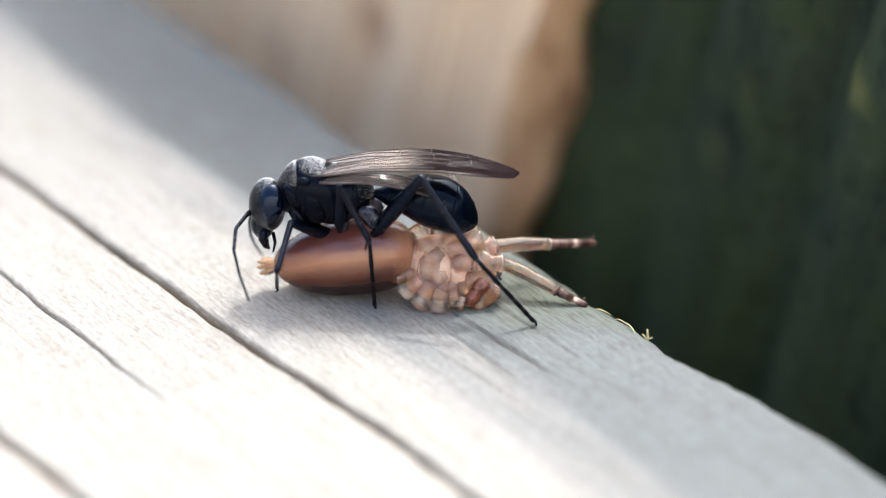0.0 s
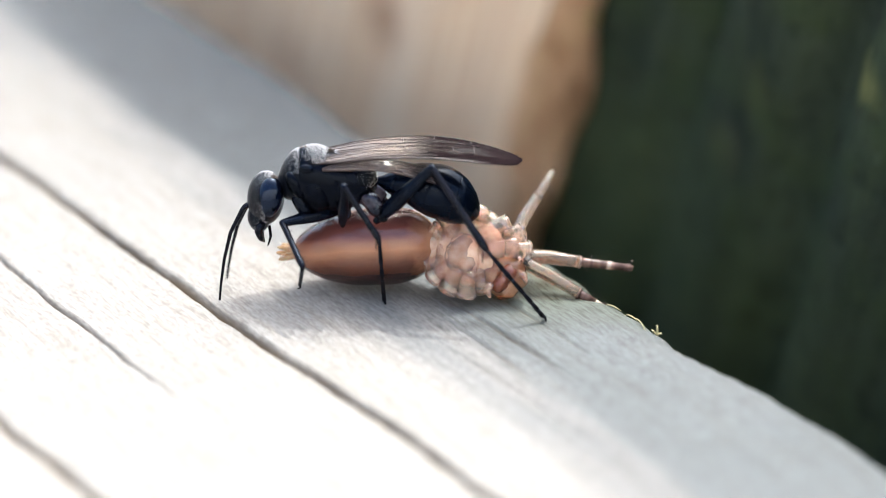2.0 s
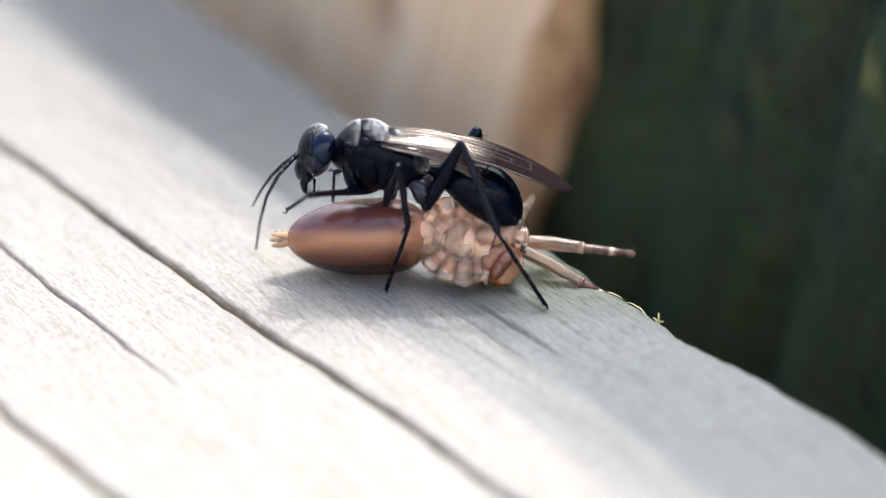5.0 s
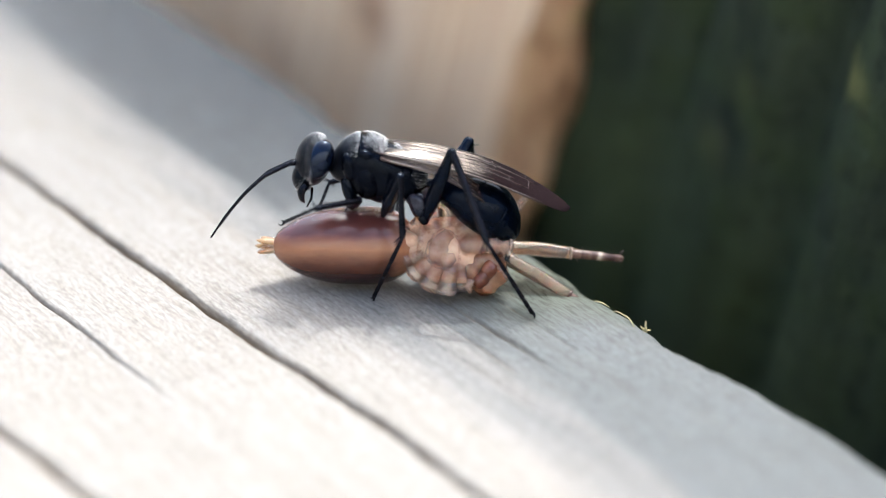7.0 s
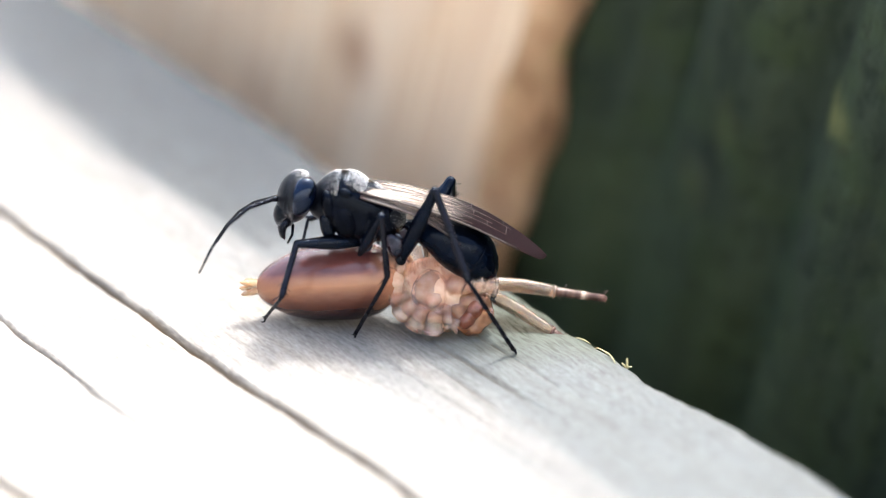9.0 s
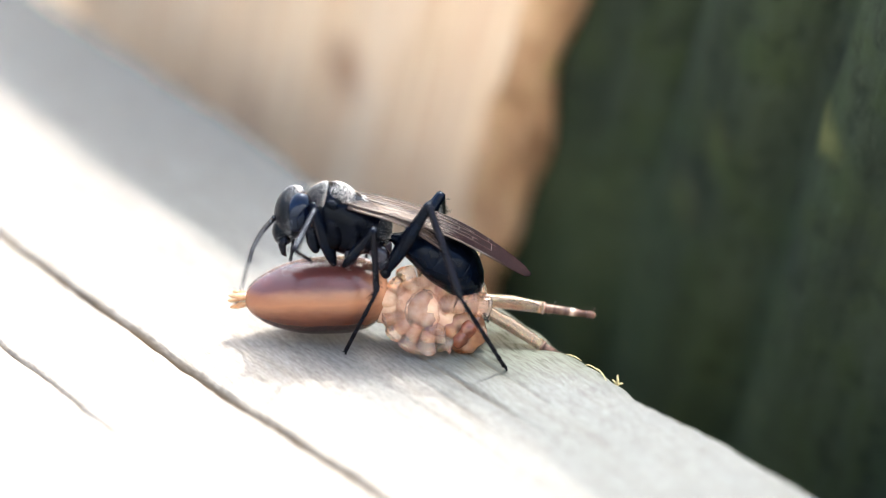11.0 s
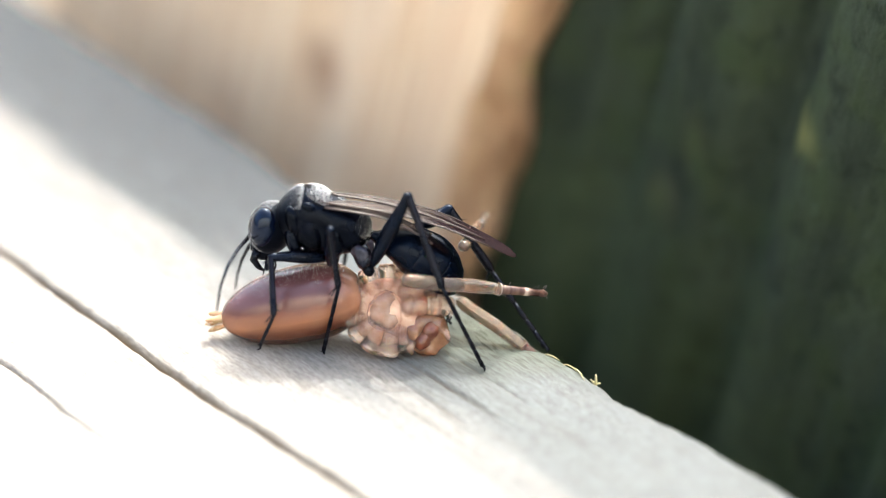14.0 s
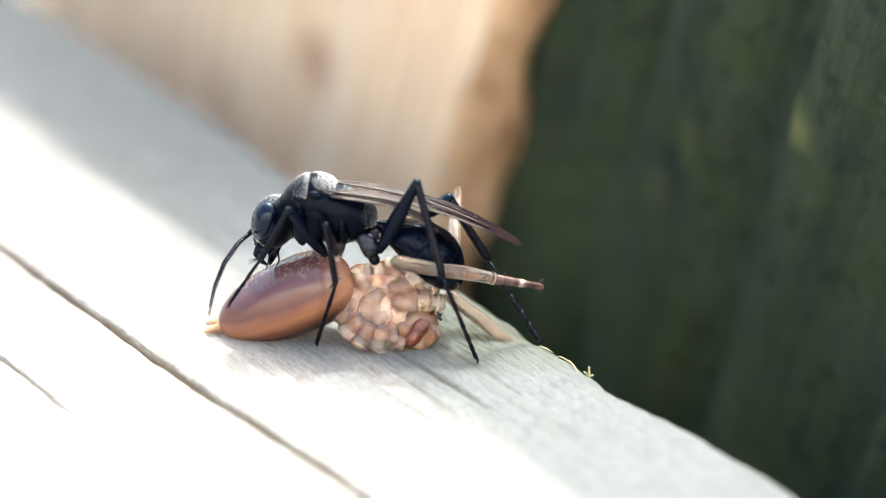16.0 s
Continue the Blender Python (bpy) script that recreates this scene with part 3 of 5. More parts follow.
JAW = [(0, -4.08, 2.55), (0.5, -4.56, 1.89), (1, -4.79, 1.27), (1.5, -4.73, 0.76), (2, -4.69, 2.47), (2.5, -4.64, 3.11), (3, -4.01, 3.48),
    (3.5, -3.94, 4.33), (4, -3.82, 4.25), (4.2, -3.24, 3.16), (6.3, -2.81, 4.27), (6.5, -2.67, 3.98), (7, -2.53, 4.04), (7.5, -2.41, 4.06), (8,
    -2.09, 4.27), (8.5, -2.57, 4.27), (9, -2.57, 4.04), (9.2, -2.57, 4.06), (11.3, -2.07, 3.98), (11.5, -2.27, 3.8), (12, -1.72, 3.64), (12.5,
    -1.47, 3.77), (13, -1.59, 3.69), (13.5, -1.52, 3.67), (14, -1.62, 3.48), (14.5, -1.57, 3.67), (15, -1.04, 3.64), (15.5, -1.09, 3.59), (16,
    -1.21, 3.51)]
TAIL = [(0, 5.1, 3.22), (0.5, 4.69, 3.35), (1, 3.7, 4.06), (1.5, 3.53, 3.88), (2, 4.45, 3.53), (2.5, 5.32, 3.51), (3, 5.68, 3.14), (3.5,
    6.09, 2.87), (4, 6.17, 2.66), (4.2, 6.17, 2.63), (6.3, 6.7, 2.29), (6.5, 6.68, 2.31), (7, 6.63, 2.31), (7.5, 6.68, 2.13), (8, 6.51, 2.23),
    (8.5, 6.41, 2.29), (9, 6.34, 2.18), (9.2, 6.34, 2.21), (11.3, 6.25, 2.21), (11.5, 6.05, 2.74), (12, 6, 2.98), (12.5, 6.24, 2.71), (13, 6.24,
    2.85), (13.5, 6.31, 2.87), (14, 6.46, 2.15), (14.5, 6.44, 1.94), (15, 6.56, 2.05), (15.5, 6.63, 2.13), (16, 6.63, 2.05)]
MID_KNEE = [(0, -1.06, 5.94), (0.5, -1.46, 5.68), (1, -2.13, 5.3), (1.5, -2.51, 4.99), (2, -1.27, 5.73), (2.5, -0.85, 5.89), (3, -0.14,
    6.04), (3.5, 0.54, 6.07), (4, 0.68, 6.17), (4.2, 0.68, 6.14), (6.3, 1.48, 6.02), (6.5, 1.46, 5.99), (7, 1.55, 6.04), (7.5, 1.76, 5.91), (8,
    1.83, 6.02), (8.5, 1.62, 5.94), (9, 1.55, 5.89), (9.2, 1.6, 5.99), (11.3, 1.62, 5.99), (11.5, 0.92, 5.94), (12, 0.28, 6.22), (12.5, 0.64,
    6.35), (13, 0.76, 6.35), (13.5, 0.71, 6.25), (14, 0.73, 6.2), (14.5, 0.59, 6.25), (15, 0.63, 5.96), (15.5, 0.89, 6.04), (16, 0.82, 6.09)]
HIND_KNEE = [(0, 2.35, 6.15), (0.5, 2.07, 6.02), (1, 1.69, 5.76), (1.5, 1.61, 5.58), (2, 2.42, 6.38), (2.5, 2.61, 6.56), (3, 2.8, 6.76),
    (3.5, 3.08, 6.92), (4, 3.39, 6.94), (4.2, 3.39, 6.92), (6.3, 3.9, 6.99), (6.5, 3.81, 7.02), (7, 3.71, 6.99), (7.5, 3.88, 7.02), (8, 3.95,
    7.05), (8.5, 3.74, 6.99), (9, 3.79, 6.89), (9.2, 3.79, 6.92), (11.3, 3.93, 6.97), (11.5, 3.62, 7.02), (12, 3.46, 7.25), (12.5, 4.04, 7.4),
    (13, 4, 7.38), (13.5, 4, 7.35), (14, 3.95, 7.38), (14.5, 3.95, 7.35), (15, 4.23, 7.45), (15.5, 4.65, 7.61), (16, 4.6, 7.63)]
FORE_KNEE = [(0, -3.13, 4.03), (0.5, -3.41, 4.16), (1, -4.28, 3.69), (1.5, -4.65, 3.17), (2, -3.89, 3.82), (2.5, -2.6, 5.36), (3, -3.37,
    4.81), (3.5, -1.43, 4.74), (4, -0.88, 4.66), (4.2, -1.48, 4.63), (6.3, -0.24, 5.07), (6.5, 0.86, 6.47), (7, -0.19, 4.71), (7.5, -0.12,
    6.72), (8, -0.05, 6.9), (8.5, 1.27, 6.49), (9, -2.03, 4.4), (9.2, -2.03, 4.35), (11.3, -0.78, 6.8), (11.5, -2.04, 5.9), (12, -1.72, 6.64),
    (12.5, -1.38, 6), (13, -1.34, 5.93), (13.5, -1.76, 4.74), (14, -1.79, 4.55), (14.5, -1.74, 4.48), (15, -1.07, 6.39), (15.5, -0.88, 6.13),
    (16, -0.76, 6.34)]
FORE_ANKLE = [(0, -3.5, 2.51), (0.5, -3.49, 3.04), (1, -3.68, 2.83), (1.5, -4.05, 2.51), (2, -3.18, 2.83), (2.5, -2.77, 4.24), (3, -3.66,
    3.88), (3.5, -2.24, 4.47), (4, -1.7, 4.53), (4.2, -2.28, 5.2), (6.3, -2.26, 3.82), (6.5, -0.9, 5.74), (7, -1.96, 4.37), (7.5, -1.52, 6.77),
    (8, -1.68, 7.12), (8.5, -0.38, 5.89), (9, -2.28, 2.8), (9.2, -2.32, 2.83), (11.3, -1.49, 5.95), (11.5, -2.41, 4.53), (12, -2.21, 5.28),
    (12.5, -1.69, 3.98), (13, -1.45, 3.98), (13.5, -1.7, 2.96), (14, -1.57, 2.51), (14.5, -1.61, 2.7), (15, -1.78, 5.28), (15.5, -1.73, 4.32),
    (16, -1.72, 4.5)]
FORE_FOOT = [(0, -3.78, 1.09), (0.5, -3.95, 0.96), (1, -3.85, 1.15), (1.5, -3.86, 0.96), (2, -3.23, 1.01), (2.5, -3.39, 1.39), (3, -3.28,
    3.13), (3.5, -2.97, 4.04), (4, -2.68, 3.57), (4.2, -3.13, 4.33), (6.3, -4.3, 3.16), (6.5, -2.45, 5.27), (7, -3.41, 3.76), (7.5, -2.4, 4.23),
    (8, -2.19, 5.11), (8.5, -1.93, 5.34), (9, -3.45, 0.99), (9.2, -3.45, 1.01), (11.3, -0.92, 4.7), (11.5, -2.69, 3), (12, -2.48, 3.89), (12.5,
    -1.81, 1.39), (13, -1.65, 1.31), (13.5, -2.36, 0.48), (14, -2.33, 0.48), (14.5, -2.24, 0.43), (15, -3.24, 3.63), (15.5, -3.45, 2.13), (16,
    -3.33, 2.05)]
FEELER_BASE = [(0, -5.11, 3.8), (0.5, -5.4, 3.53), (1, -6.06, 2.53), (1.5, -6.14, 1.54), (2, -5.63, 3.98), (2.5, -5.29, 4.74), (3, -4.49,
    5.29), (3.5, -4.41, 6.4), (4, -3.99, 5.99), (4.2, -4.12, 5.57), (6.3, -3.22, 6.53), (6.5, -3.21, 5.99), (7, -3.06, 6.3), (7.5, -2.89, 6.12),
    (8, -2.7, 6.22), (8.5, -3.03, 6.27), (9, -2.87, 6.17), (9.2, -2.99, 6.2), (11.3, -2.73, 5.94), (11.5, -3.06, 5.29), (12, -2.76, 4.74),
    (12.5, -2.51, 5.13), (13, -2.34, 5.13), (13.5, -2.68, 5.03), (14, -2.53, 5.11), (14.5, -2.45, 4.77), (15, -1.97, 4.48), (15.5, -2.01, 4.95),
    (16, -2.25, 5)]
FEELER_MID = [(0, -5.51, 3.05), (0.5, -6.23, 2.92), (1, -6.43, 1.51), (1.5, -5.39, -0.15), (2, -6.24, 2.84), (2.5, -6.38, 3.48), (3, -5.2,
    4.42), (3.5, -3.84, 4.55), (4, -5.98, 6.16), (4.2, -4.85, 4.45), (6.3, -4.07, 4.89), (6.5, -4.77, 4.47), (7, -4.86, 4.92), (7.5, -4.45, 5),
    (8, -3.91, 4.58), (8.5, -4.94, 5.28), (9, -4.54, 5.31), (9.2, -4.3, 5.33), (11.3, -3.21, 4.81), (11.5, -4.27, 3.63), (12, -3.47, 4), (12.5,
    -3.23, 4), (13, -2.99, 4.26), (13.5, -3.52, 4.03), (14, -3.5, 3.98), (14.5, -3.28, 4.03), (15, -3.29, 3.61), (15.5, -2.97, 4.21), (16,
    -3.33, 3.74)]
FEELER_TIP = [(0, -5.03, 1.02), (0.5, -6.92, 0.22), (1, -6.6, -0.54), (1.5, -3.33, -0.46), (2, -6.78, -0.81), (2.5, -7.58, -0.03), (3,
    -5.88, 1.61), (3.5, -2.7, 1.74), (4, -7.45, 4.56), (4.2, -5.61, 2.43), (6.3, -4.34, 3.15), (6.5, -5.8, 1.93), (7, -6.97, 1.98), (7.5, -5.35,
    2.19), (8, -4.85, 0.7), (8.5, -7.17, 2.49), (9, -5.9, 3.17), (9.2, -5.03, 4.12), (11.3, -3.6, 3.33), (11.5, -5.3, 0.81), (12, -3.85, 2.78),
    (12.5, -3.85, 2.65), (13, -3.5, 2.51), (13.5, -4.08, 0.41), (14, -3.89, 2.35), (14.5, -4.16, 2.01), (15, -4.51, 2.51), (15.5, -3.85, 1.66),
    (16, -3.97, 1.72)]
FAR_FEELER_MID = [(0, -5.1, 2.32), (0.5, -6.01, 2.18), (1, -6.32, 0.75), (1.5, -5.76, -0.66), (2, -6.13, 2.24), (2.5, -6.05, 2.48), (3,
    -5.21, 3.7), (3.5, -4.43, 3.97), (4, -5.86, 6.12), (4.2, -4.96, 3.86), (6.3, -4.35, 6.75), (6.5, -0.94, 8.97), (7, -4.6, 4.6), (7.5, -4.31,
    4.55), (8, -3.89, 4), (8.5, -4.81, 4.84), (9, -4.55, 4.95), (9.2, -4.4, 4.89), (11.3, -3.55, 4.1), (11.5, -4.14, 3.04), (12, -3.45, 3.28),
    (12.5, -3.33, 3.15), (13, -2.96, 3.54), (13.5, -3.5, 3.31), (14, -3.23, 3.38), (14.5, -3.13, 3.31), (15, -3.38, 3.28), (15.5, -3.31, 3.23),
    (16, -3.43, 3.28)]
FAR_FEELER_TIP = [(0, -4.42, 0.88), (0.5, -7.58, -0.21), (1, -6.53, -1.25), (1.5, -4.05, -0.76), (2, -6.76, -1.53), (2.5, -7.49, 0.22), (3,
    -5.8, 0.66), (3.5, -4.27, 1.34), (4, -7.3, 6.56), (4.2, -5.53, 1.5), (6.3, -6.24, 6.51), (6.5, 0.83, 8.32), (7, -6.78, 1.58), (7.5, -5.14,
    1.52), (8, -4.87, -0.27), (8.5, -7.1, 1.96), (9, -5.95, 2.9), (9.2, -4.94, 3.48), (11.3, -3.97, 2.41), (11.5, -5.21, 0.11), (12, -3.74,
    1.85), (12.5, -3.37, 1.98), (13, -3.5, 1.58), (13.5, -4.09, -0.57), (14, -3.65, 1.42), (14.5, -4.05, 1.07), (15, -4.41, 1.58), (15.5, -3.61,
    1.25), (16, -4.36, 0.5)]
FAR_KNEE = [(0, 2.07, 3.87), (1.5, 1.27, 3.74), (2.5, 2.34, 4.69), (3, 3.27, 5.59), (3.5, 3.8, 6.04), (4, 3.87, 6.22), (6.3, 4.65, 5.86),
    (7, 4.45, 6.01), (8, 4.7, 5.94), (9, 4.48, 5.88), (11.3, 4.43, 5.96), (11.5, 4.24, 5.78), (12, 4.8, 5.62), (12.5, 5.96, 5.36), (13, 5.96,
    5.43), (13.5, 5.96, 5.3), (14, 5.74, 5.33), (14.5, 5.84, 5.38), (15, 6.08, 5.62), (16, 6.03, 5.49)]
SPIDER = [(0, 3.04, 1.15), (0.5, 3.09, 1.2), (1, 3.14, 1.36), (1.5, 3.51, 1.55), (2, 3.8, 1.58), (2.5, 3.91, 1.51), (3, 3.83, 1.55), (3.5,
    3.63, 1.61), (4, 3.63, 1.63), (6.3, 3.51, 1.63), (7, 3.47, 1.61), (8, 3.63, 1.52), (9, 3.66, 1.44), (11.3, 3.78, 1.29), (11.5, 3.73, 1.28),
    (12, 3.44, 1.29), (12.5, 3.44, 1.24), (13, 3.42, 1.3), (14, 3.1, 1.33), (15, 3.02, 1.19), (16, 2.98, 1.15)]
BELLY = [(0, -1.08, 1.58), (0.5, -1.01, 1.69), (1, -0.86, 1.8), (1.5, -0.76, 1.85), (2, -0.62, 1.85), (2.5, -0.67, 1.8), (3.5, -0.81, 1.8),
    (6.3, -1.03, 1.77), (7, -1.01, 1.77), (9, -0.93, 1.77), (11.3, -1.03, 1.96), (11.5, -1.1, 2.01), (12, -1.03, 1.99), (14, -1.13, 1.85), (15,
    -1.13, 1.77), (16, -1.11, 1.74)]
SPINNERET = [(0, -5.18, 1.07), (0.5, -4.86, 1.15), (1, -4.62, 1.07), (1.5, -4.38, 1.05), (2, -4.05, 1.61), (2.5, -4.29, 1.77), (3, -4.59,
    1.53), (4, -4.58, 1.58), (7, -4.6, 1.77), (9, -4.59, 1.5), (11.3, -4.56, 1.74), (11.5, -4.64, 1.26), (12, -4.82, 0.96), (13, -4.7, 0.83),
    (14, -4.73, 0.75), (15, -4.7, 0.15), (16, -4.76, -0.2)]
LEGA_BASE = [(0, 5.62, 1.73), (0.5, 5.69, 1.78), (1, 5.79, 1.84), (1.5, 5.91, 1.65), (2, 6.31, 1.05), (2.5, 6.38, 1.03), (3.5, 6.51, 0.89),
    (4, 6.46, 0.89), (6.3, 6.25, 1.54), (7, 6.43, 1.27), (8, 6.31, 1.4), (9, 6.5, 1.3), (11.3, 6.4, 1.32), (11.5, 6.2, 1.7), (12, 6.03, 2.08),
    (12.5, 5.91, 1.62), (13, 5.79, 1.62), (14, 5.64, 2.05), (14.5, 5.61, 2.19), (15, 5.61, 2.21), (15.5, 5.44, 2.37), (16, 5.56, 2.37)]
LEGA_TIP = [(0, 9.92, 1.68), (0.5, 10.31, 1.73), (1, 10.59, 1.52), (1.5, 10.89, 1.08), (2, 11.19, 0.24), (2.5, 11.21, 0.21), (3.5, 11.21,
    0.18), (4, 11.16, 0.13), (6.3, 11.2, 0.65), (7, 11.13, 0.54), (8, 11.13, 0.48), (9, 11.21, 0.4), (11.3, 11.28, 0.37), (11.5, 11.09, 1.05),
    (12, 10.47, 1.22), (12.5, 10.48, 0.89), (13, 10.42, 1.16), (14, 9.95, 1.41), (14.5, 9.55, 1.68), (15, 9.85, 1.38), (15.5, 10.12, 1.33), (16,
    10.12, 1.35)]
LEGB_BASE = [(0, 5.62, 1.05), (1.5, 5.92, 0.92), (2.5, 6.39, 0.67), (4, 6.34, 0.48), (6.3, 6.14, 1.05), (7, 6.31, 0.62), (9, 6.39, 0.67),
    (11.3, 6.41, 0.84), (12, 6.53, 1.08), (13, 6.16, 0.94), (14, 6.63, 0.92), (15, 6.36, 0.81), (16, 6.43, 0.81)]
LEGB_TIP = [(0, 9.45, -0.99), (1.5, 9.89, -1.59), (2.5, 10.23, -1.37), (4, 10.18, -1.37), (6.3, 9.99, -1.67), (7, 9.91, -1.65), (9, 9.86,
    -1.56), (11.3, 10.01, -1.56), (12, 9.87, -1.09), (13, 9.64, -1.51), (14, 9.86, -1.53), (15, 9.47, -1.78), (16, 9.62, -1.92)]
LEGC_BASE = [(0, 4.03, 2.49), (0.5, 4.22, 2.49), (1, 4.69, 2.54), (1.5, 5.01, 2.54), (2, 5.99, 1.87), (2.5, 5.89, 1.79), (3, 5.97, 1.73),
    (4, 5.97, 1.52), (6.3, 5.53, 1.68), (7, 5.7, 1.98), (9, 5.52, 2.38), (11.5, 5.59, 2.81), (12, 6.26, 3.99), (12.5, 6.14, 4.52), (13, 6.14,
    4.38), (14, 6.48, 3.83), (15, 6.58, 3.72), (16, 6.29, 3.59)]
LEGC_TIP = [(0, 3.66, 5.02), (0.5, 4.46, 4.76), (1, 5.47, 6), (1.5, 6.32, 6.21), (2, 7.62, 4.68), (2.5, 7.75, 4.65), (3, 7.42, 3.88), (4,
    6.94, 3.13), (6.3, 6.75, 2.89), (7, 7.03, 3.32), (9, 6.5, 2.92), (11.5, 6.2, 3.75), (12, 6.49, 5.84), (12.5, 6.98, 5.92), (13, 7.35, 5.44),
    (14, 7.57, 5.15), (15, 6.93, 5.97), (16, 6.51, 5.97)]

CLOCK = [i / 10 for i in range(161)]


def track(rows, t, y):
    a = np.array(rows)
    return Vector((hermite(a[:, 0], a[:, 1], t), y, hermite(a[:, 0], a[:, 2], t)))


def aim(a, b, side=(0, 1, 0)):
    """A pose at a (millimetres) whose x axis points to b and whose y axis lies near side."""
    x = (b - a).normalized()
    z = x.cross(Vector(side)).normalized()
    y = z.cross(x)
    m = Matrix((x, y, z)).transposed().to_4x4()
    m.translation = a * MM
    return m


# ---- the spider ----
# the camera's 25 degree downward tilt, so that the spider's body faces it
VIEW_TILT = pose(0, 0, 0, -25, 0, 0)


def spider():
    th = thing("spider", "pinkish tan spider with bitten-off legs and a brown abdomen", "spider")
    bm = bmesh.new()
    ball(bm, (0, 0, 0), (1, 1, 1), (0, 0, 0), 40)
    for v in bm.verts:
        v.co /= sum(abs(c) ** 2.8 for c in v.co) ** (1 / 2.8)
        v.co = Vector((0.15 + 1.62 * v.co.x, 0.20 + 1.06 * v.co.y, 0.12 + 1.42 * v.co.z))
    ball(bm, (-1.55, 0.1, 0.35), (0.85, 0.72, 0.82), (0, 0, 0), 18)
    crumple(bm, 0.12, 1.1, 1.0)
    bm.transform(VIEW_TILT)
    part("carapace", bm, CORE, th)
    # the shield-shaped sternum with its raised rim
    shield = []
    for k in range(40):
        a = 2 * math.pi * k / 40
        r = 0.72 * (1 + 0.30 * max(0.0, math.cos(a + 0.95)) ** 3 + 0.10 * math.cos(2 * a - 2.0) + 0.04 * math.sin(5 * a))
        shield.append((r * math.cos(a) - 0.1, r * math.sin(a) * 1.02 + 0.2))
    bm = bmesh.new()
    hub = bm.verts.new((-0.1, -0.93, 0.2))
    inner = [[bm.verts.new((-0.1 + (x + 0.1) * f, -0.93 + deep - 0.06 * f * f, 0.2 + (z - 0.2) * f)) for x, z in shield]
             for f, deep in ((0.3, 0.0), (0.6, 0.02), (0.85, 0.07), (1.0, 0.15), (1.02, 0.5))]
    for k in range(40):
        bm.faces.new((hub, inner[0][k], inner[0][(k + 1) % 40]))
        for p, q in zip(inner, inner[1:]):
            bm.faces.new((p[k], q[k], q[(k + 1) % 40], p[(k + 1) % 40]))
    crumple(bm, 0.10, 2.2, 3.0)
    bm.transform(VIEW_TILT)
    sternum = part("sternum", bm, STERN, th, "clouded greyish sternum plate")
    ring = [(x, -0.93 + 0.07 * math.sin(4.1 * x + 3 * z), z) for x, z in shield]
    ring.append(ring[0])
    bm = crumple(tube(bmesh.new(), ring, [0.065 + 0.025 * math.sin(1.9 * k) for k in range(40)] + [0.065], 10), 0.08, 1.6, 7.0)
    bm.transform(VIEW_TILT)
    part("rim", bm, FLESH, sternum)
    # barrel-shaped leg bases packed round the sternum: middle x and z, direction, length, radius, depth
    for x, z, deg, long, fat, deep in (
            (-1.30, -0.16, 196, 0.95, 0.27, -0.58), (-1.04, -0.62, 218, 1.12, 0.33, -0.70), (-0.54, -0.98, 240, 1.16, 0.35, -0.78),
            (0.10, -1.16, 262, 1.10, 0.38, -0.84), (0.68, -1.10, 292, 0.8, 0.30, -0.62),
            (-1.10, 0.98, 140, 0.95, 0.34, -0.36), (-0.66, 1.34, 112, 1.25, 0.36, -0.48), (-0.02, 1.46, 92, 1.30, 0.32, -0.42),
            (0.56, 1.34, 66, 0.95, 0.38, -0.36), (1.16, 1.10, 20, 1.55, 0.46, -0.52), (1.40, 0.40, 4, 1.60, 0.44, -0.68),
            (2.05, 1.00, 14, 0.9, 0.34, -0.40), (2.30, 0.36, -8, 0.9, 0.38, -0.55)):
        a = radians(deg)
        c, d = math.cos(a), math.sin(a)
        pts, rad = [], []
        for f, q in ((-0.56, 0.12), (-0.53, 0.45), (-0.46, 0.70), (-0.34, 0.84), (-0.18, 0.86), (0.0, 0.86), (0.2, 0.92), (0.34, 1.02), (0.44, 1.04), (0.50, 0.92), (0.53, 0.66), (0.50, 0.42), (0.47, 0.05)):
            pts.append((x + c * f * long, deep - 0.08 * math.cos(f * 3) + 0.10 * f + 0.06, z + d * f * long))
            rad.append(1.12 * fat * q)
        bm = crumple(crumple(tube(bmesh.new(), pts, rad, 28), 0.045, 1.9, deg * 0.1), 0.018, 5.5, deg * 0.3)
        bm.transform(VIEW_TILT)
        stump = part("leg_stump", bm, FLESH, th, "wet amber-pink bitten-off leg base")
        side, deepward = Vector((-d, 0, c)), Vector((0, 1, 0))
        mid = Vector((x + c * 0.46 * long, deep, z + d * 0.46 * long))
        ring = [mid + 1.16 * fat * (math.cos(k) * side + math.sin(k) * deepward) + Vector((c, 0, d)) * 0.05 * math.sin(2 * k + deg) for k in (2 * math.pi * i / 16 for i in range(17))]
        bm = crumple(tube(bmesh.new(), ring, [0.026 + 0.012 * math.sin(k * 1.7 + deg) for k in range(17)], 7), 0.05, 2.4, deg * 0.1)
        bm.transform(VIEW_TILT)
        part("joint_rim", bm, HAZE, stump)
    for x, y, z, rx, ry, rz, m in ((0.62, 0.1, 1.85, 0.60, 0.40, 0.42, HAZE), (1.0, 0.2, 1.62, 0.5, 0.4, 0.40, HAZE), (-1.62, -0.42, 0.55, 0.52, 0.40, 0.42, CORE),
                                   (0.80, -0.66, 0.30, 0.34, 0.26, 0.62, FLESH), (0.50, -0.62, -0.66, 0.52, 0.26, 0.34, FLESH),
                                   (-0.50, -0.50, 1.02, 0.56, 0.26, 0.34, FLESH), (-0.98, -0.50, 0.30, 0.32, 0.28, 0.56, FLESH)):
        bm = crumple(ball(bmesh.new(), (x, y, z), (rx, ry, rz), (0, 20, 0), 20), 0.07, 1.8, x)
        bm.transform(VIEW_TILT)
        part("joint_membrane", bm, m, th)
